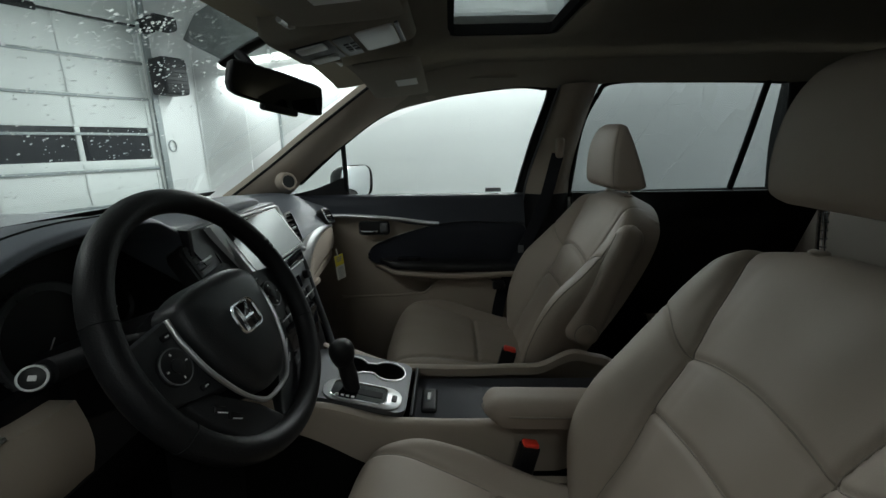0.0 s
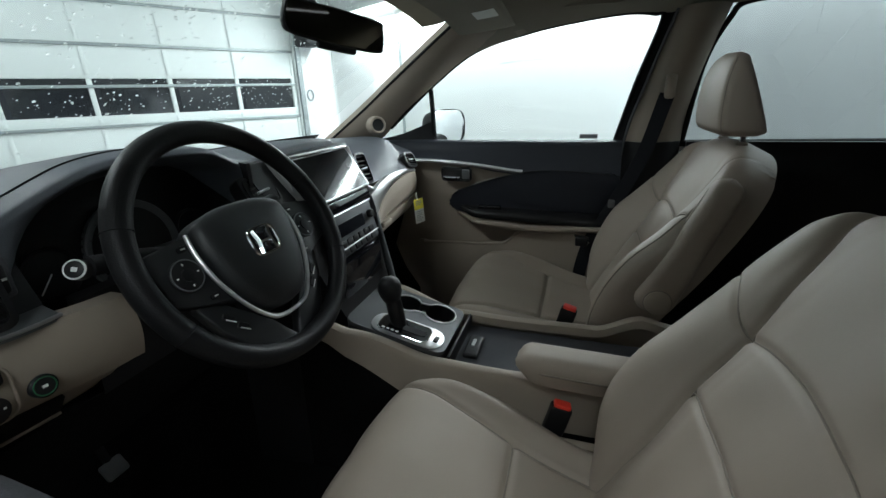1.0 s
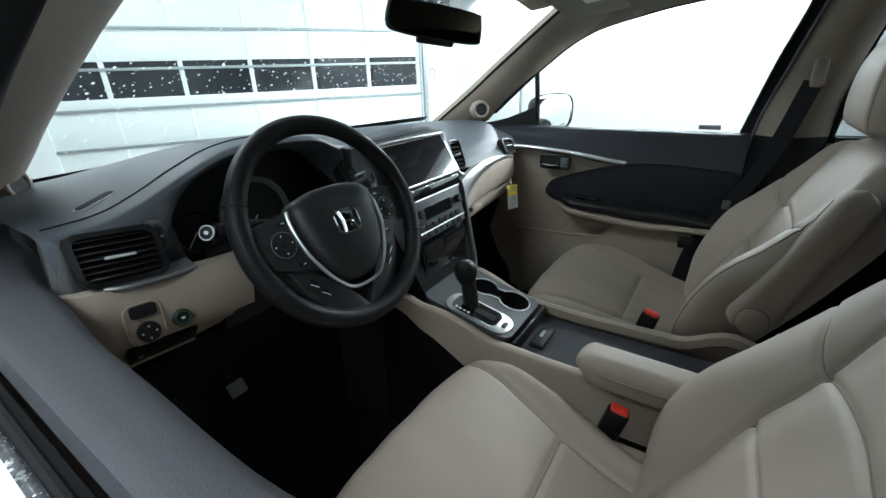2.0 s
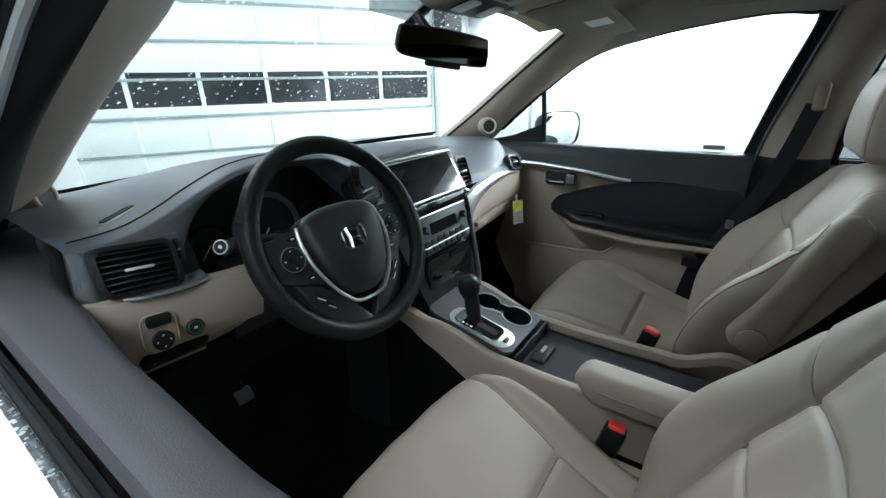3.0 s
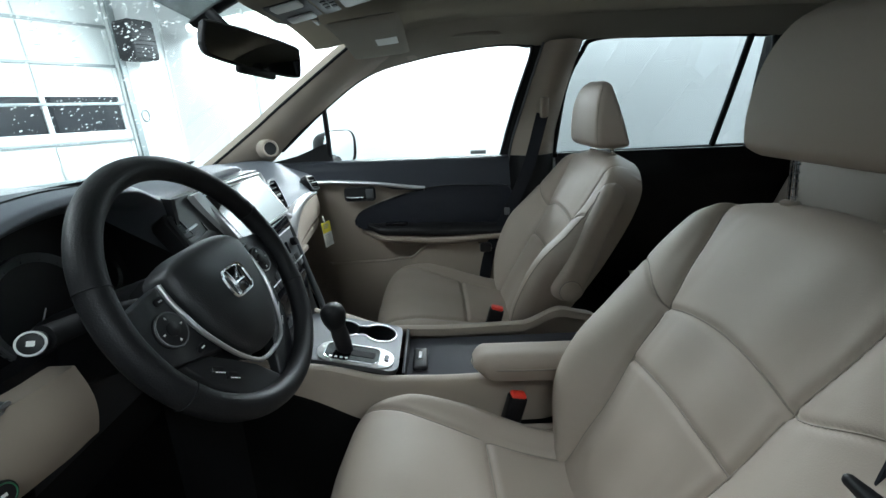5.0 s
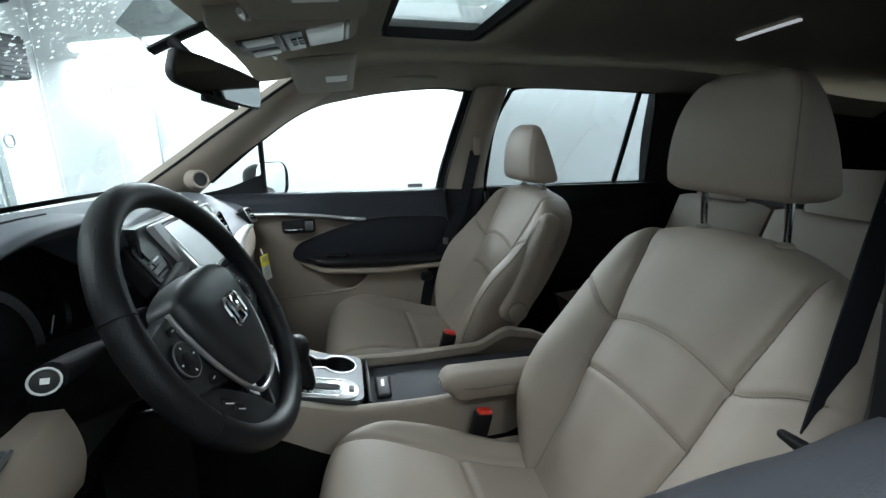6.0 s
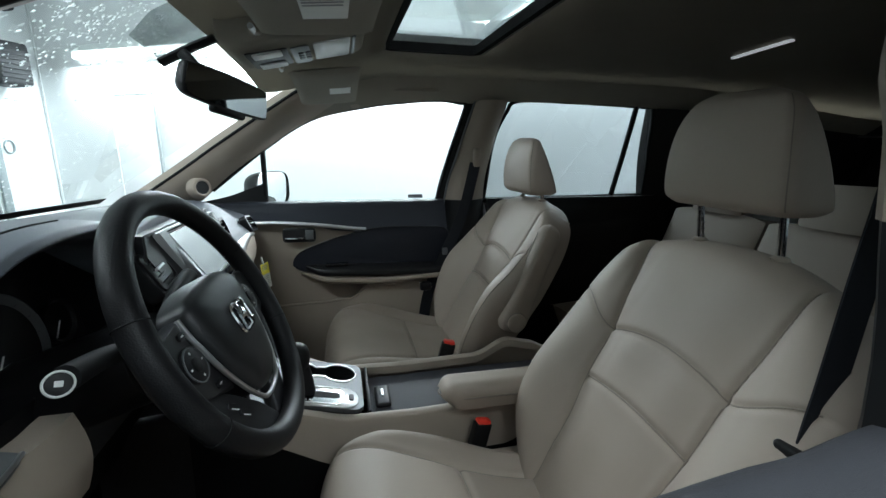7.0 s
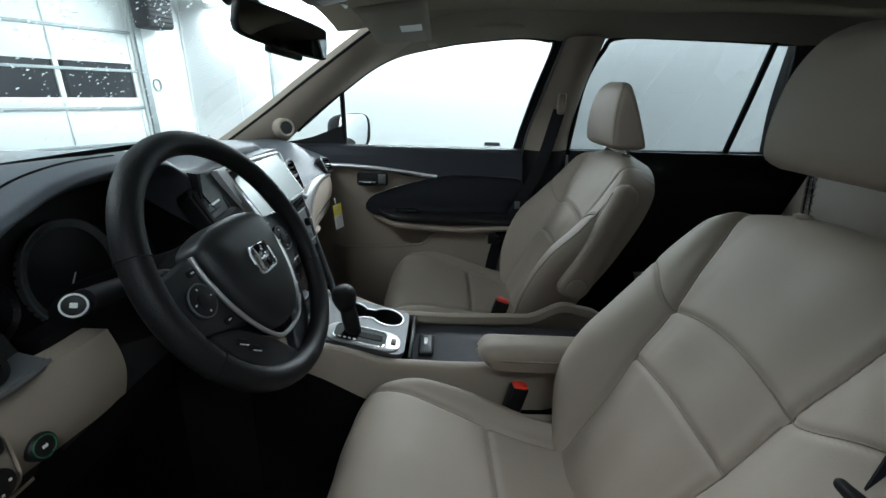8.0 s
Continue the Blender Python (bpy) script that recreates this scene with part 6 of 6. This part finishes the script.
part("tray", rbox((-0.105, -0.104, 0.715), (0.46, 0.104, 0.738), 0.003), DASH, console, "dark rubber tray")
part("tray_front", rbox((-0.112, -0.104, 0.715), (-0.104, 0.104, 0.772), 0.003), BLACK, console)
pk = part("parking_switch", rbox((-0.090, -0.055, 0.7385), (-0.052, 0.035, 0.752), 0.008, 3), BLACK, console, "black parking brake switch")
part("switch_key", rbox((-0.076, -0.020, 0.7522), (-0.067, 0.012, 0.755), 0.002, 1), SATIN, pk)

lever = thing("gear_lever", "black gear lever with a rounded knob", "gear lever")
part("shaft", tube(spline([(-0.246, -0.054, 0.795), (-0.254, -0.054, 0.84), (-0.262, -0.054, 0.885)], 10), lambda t: 0.017 + 0.003 * math.sin(3 * t), 14), BLACK, lever)
part("knob", lathe([(0.014, -0.032), (0.021, -0.026), (0.027, -0.010), (0.029, 0.006), (0.026, 0.020), (0.017, 0.029), (0.006, 0.032)], 24, frame_of((-0.266, -0.054, 0.900), (1, 0, 0), (-0.18, 0, 1))), RIMSKIN, lever)

pedal = thing("brake_pedal", "black rubber brake pedal with a worn metal edge", "pedal")
m = frame_of((-0.86, -0.40, 0.52), (0, 1, 0), (0.8, 0, 0.6))
part("pad", rbox((-0.026, -0.022, -0.006), (0.026, 0.022, 0.006), 0.006, 2, m=m), SHADOWSILVER, pedal)
part("arm", tube([m @ Vector((0, 0.02, -0.005)), (-0.98, -0.40, 0.80)], 0.010, 8), BLACK, pedal)

# ---- overhead ----
rv = thing("rear_view_mirror", "dark framed rear view mirror hanging from the windscreen", "mirror")
RM = frame_of((-0.366, 0.000, 1.474), (0.42, 0.90, -0.12), (0.90, -0.42, -0.03))


def mirror_outline(k=0.0):
    base = [(-0.125, -0.012), (-0.120, 0.020), (-0.105, 0.032), (0.0, 0.037), (0.108, 0.034), (0.122, 0.020), (0.124, -0.018), (0.112, -0.032), (0.03, -0.036), (-0.03, -0.036), (-0.110, -0.030)]
    pts = spline([(a, b, 0) for a, b in base + base[:1]], 61)[:-1]
    return [(p.x * (1 - k / 0.12), p.y * (1 - k / 0.036)) for p in pts]


casing_rows = [(0.060, -0.034), (0.030, -0.032), (0.012, -0.024), (0.003, -0.012), (0.0, 0.0), (0.0008, 0.0035), (0.0035, 0.0052)]
part("casing", loft([[RM @ Vector((x, y, z)) for x, y in [(px * (1 - k / 0.12), py * (1 - min(k, 0.02) / 0.036)) for px, py in mirror_outline()]] for k, z in casing_rows]), BLACK, rv, "dark mirror casing", sharp=60)
part("glass", prism(mirror_outline(0.0045), 0.0041, 0.0060, "z", 0, m=RM), DIMMED, rv, "dimmed mirror glass")
part("chin", rbox((-0.045, -0.046, -0.014), (0.05, -0.030, 0.004), 0.006, 3, m=RM), BLACK, rv)
part("arm", tube(spline([RM @ Vector((0, 0.01, -0.02)), (-0.415, 0.0, 1.515), (-0.445, 0.0, 1.548)], 10), 0.011, 10), BLACK, rv)
part("foot", tube([(-0.385, 0.02, 1.582), (-0.43, 0.02, 1.562), (-0.49, 0.02, 1.530)], 0.016, 8, squash=(0.018, 0.008)), BLACK, rv)


def visor(s, label):
    v = thing("sun_visor", label, "sun visor", "front sun visors")

    def f(u, w, o):
        x = lerp(-0.268, -0.085, w)
        y0, y1 = 0.165 + 0.02 * (1 - w), 0.625 - 0.02 * (1 - w)
        return (x, s * lerp(y0, y1, u), lerp(1.550, 1.568, w) - 0.034 * u ** 2 + o * math.sqrt(max(0, 1 - abs(2 * w - 1) ** 6)) * math.sqrt(max(0, 1 - abs(2 * u - 1) ** 12)))
    part("board", pillow(lambda u, w: f(u, w, -0.010), lambda u, w: f(u, w, 0.008), 24, 16), CLOTH, v, sharp=50)
    part("clip", rbox((-0.290, s * 0.160 - 0.012, 1.553), (-0.272, s * 0.160 + 0.012, 1.572), 0.004), BEIGE, v)
    part("pin", tube([(-0.282, s * 0.150, 1.558), (-0.282, s * 0.20, 1.556)], 0.005, 8), SATIN, v)
    lab = [(0.56, 0.70, 0.085, 0.17)] if s > 0 else [(0.42, 0.58, 0.12, 0.17)]
    for cu, cw, hu, hw in lab:
        part("label", slab(lambda u, w: Vector(f(cu + (u - 0.5) * 2 * hu, cw + (w - 0.5) * 2 * hw, -0.0108)), 4, 4, (0, 0, -0.0005)), PAPER, v, "white printed label")
    if s < 0:
        for k in range(3):
            part("print_bar", slab(lambda u, w: Vector(f(0.47 + 0.035 * k + (u - 0.5) * 0.016, 0.57 + (w - 0.5) * 0.28, -0.0116)), 1, 2, (0, 0, -0.0003)), GREYINK, v)
    return v


visor(1, "beige cloth sun visor folded up with a white label")
visor(-1, "beige cloth sun visor folded up, large white label")

oc = thing("overhead_console", "beige overhead console with map lamps, buttons and a glasses bin", "overhead console")
OM = frame_of((-0.222, 0.010, 1.584), (1, 0, 0.22), (0.22, 0, -1))


def oc_pt(u, v):
    s, t = 2 * u - 1, 2 * v - 1
    return OM @ Vector((0.138 * s, 0.124 * t * (1 - 0.08 * (1 - u)), 0.024 * (1 - abs(s) ** 9) ** 0.5 * (1 - abs(t) ** 9) ** 0.5))


part("shell", pillow(oc_pt, lambda u, v: oc_pt(u, v) - OM.to_3x3() @ Vector((0, 0, 0.04)), 60, 56), CLOTH, oc, sharp=55)
part("bin_door", prism(rounded(0.075, 0.150, 0.010, 3, 0.062, 0), 0.018, 0.0265, "z", 0.002, m=OM), LENS, oc, "pale glasses bin door")
part("bin_edge", prism(rounded(0.008, 0.150, 0.003, 3, 0.107, 0), 0.020, 0.0258, "z", 0.001, m=OM), SHADOWSILVER, oc, "grey end trim of the bin")
part("lamp_well", prism(rounded(0.080, 0.150, 0.008, 3, -0.066, 0), 0.018, 0.0255, "z", 0.001, m=OM), BLACK, oc, "dark lamp well")
for sy in (-1, 1):
    part("map_lamp", prism(rounded(0.056, 0.042, 0.006, 3, -0.066, sy * 0.050), 0.0256, 0.0295, "z", 0.001, m=OM), LENS, oc, "frosted map lamp")
bt = part("button_plate", prism(rounded(0.036, 0.150, 0.006, 3, -0.002, 0), 0.0256, 0.0275, "z", 0.001, m=OM), SHADOWSILVER, oc, "grey button plate")
for i in range(2):
    for j in range(3):
        part("button", rbox((-0.008 + 0.014 * i, -0.03 + 0.022 * j, 0.0276), (0.003 + 0.014 * i, -0.014 + 0.022 * j, 0.0300), 0.001, 1, m=OM), BLACK, bt)

for s in (1, -1):
    g = thing("grab_handle", "beige grab handle on the roof rail", "grab handle", "grab handles")
    part("bar", tube(spline([(0.02, 0.705 * s, 1.600), (0.045, 0.686 * s, 1.592), (0.13, 0.680 * s, 1.592), (0.215, 0.686 * s, 1.592), (0.24, 0.705 * s, 1.600)], 20), 0.011, 8), CLOTH, g)

for s, place in ((1, (-0.645, 0.722, 1.225)), (-1, (-0.862, -0.682, 1.203))):
    tw = thing("tweeter", "round tweeter in the windscreen pillar base", "loudspeaker", "pillar tweeters")
    m = frame_of(place, (0.4, s, 0), (0.70, -0.70 * s, 0.12))
    part("pod", lathe([(0.038, -0.035), (0.036, -0.010), (0.033, 0.0), (0.028, 0.003)], 28, m), BEIGE, tw)
    part("grille", lathe([(0.025, -0.004), (0.025, 0.0052), (0.020, 0.0046)], 28, m), DARKMETAL, tw, "dark tweeter grille")
    part("ring", tube([m @ Vector((0.0285 * math.cos(a), 0.0285 * math.sin(a), 0.004)) for a in [2 * math.pi * k / 32 for k in range(32)]], 0.005, 8, closed=True), BEIGE, tw, "beige ring")

# ---- water drops ----
def drops(name, fn, count, seed, r0, r1, label, inward, region=lambda u, v: True):
    rnd = random.Random(seed)
    verts, faces = [], []
    for _ in range(count):
        u, v = rnd.random(), rnd.random()
        if not region(u, v):
            continue
        c = Vector(fn(u, v))
        du = (Vector(fn(min(1, u + 0.01), v)) - Vector(fn(max(0, u - 0.01), v))).normalized()
        dv = (Vector(fn(u, min(1, v + 0.01))) - Vector(fn(u, max(0, v - 0.01)))).normalized()
        n = du.cross(dv).normalized()
        if n.dot(Vector(inward)) > 0:
            n = -n
        r = lerp(r0, r1, rnd.random() ** 2.5)
        st = 1 + 0.3 * rnd.random() ** 2
        i0 = len(verts)
        verts.append(c + n * r * 0.75)
        for k in range(7):
            a = 2 * math.pi * k / 7
            verts.append(c + n * r * 0.52 + (du * math.cos(a) + dv * math.sin(a) * st) * r * 0.7)
        for k in range(7):
            a = 2 * math.pi * k / 7
            verts.append(c + n * 0.0002 + (du * math.cos(a) + dv * math.sin(a) * st) * r)
        for k in range(7):
            b = (k + 1) % 7
            faces.append((i0, i0 + 1 + k, i0 + 1 + b))
            faces.append((i0 + 1 + k, i0 + 8 + k, i0 + 8 + b, i0 + 1 + b))
    me = bpy.data.meshes.new(name)
    me.from_pydata(verts, [], faces)
    me.shade_smooth()
    me.materials.append(WATER)
    return tagged(new(name, me), label, "water drops", kind="stuff")


# no known lamp: a glowing strip added for a light streak on the lining
lamp = thing("roof_streak", "narrow glowing strip added for a light streak on the rear roof lining", "roof lamp")
part("lens", tube([(1.05, -0.01, 1.662), (1.07, 0.10, 1.662), (1.085, 0.20, 1.660)], 0.006, 8, squash=(0.010, 0.004)), emitter("light streak glow", (0.9, 0.93, 0.95), 0.28), lamp)

wet = random.Random(11)
drops("water_drops", screen_pt, 13000, 5, 0.0010, 0.0034, "water drops scattered over the windscreen, whitened for refracted light", (0.5, 0, -0.8), lambda u, v: wet.random() < 0.20 + 0.30 * smooth((v - 0.45) / 0.40) + 0.50 * math.exp(-((u - 0.40) / 0.10) ** 2 - ((v - 0.83) / 0.09) ** 2))
drops("water_drops", lambda u, v: (lerp(SUN_X[0], SUN_X[1], u), lerp(-SUN_Y, SUN_Y, v), 1.6785), 260, 6, 0.0015, 0.0045, "water drops on the sunroof glass, whitened for refracted light", (0, 0, -1))
drops("water_drops", lambda u, v: (lerp(-0.6, 0.25, u), lerp(-0.8735, -0.8800, v), 1.1436), 260, 7, 0.0008, 0.0026, "water drops on the wet door skin, whitened for refracted light", (0, 1, -0.3))
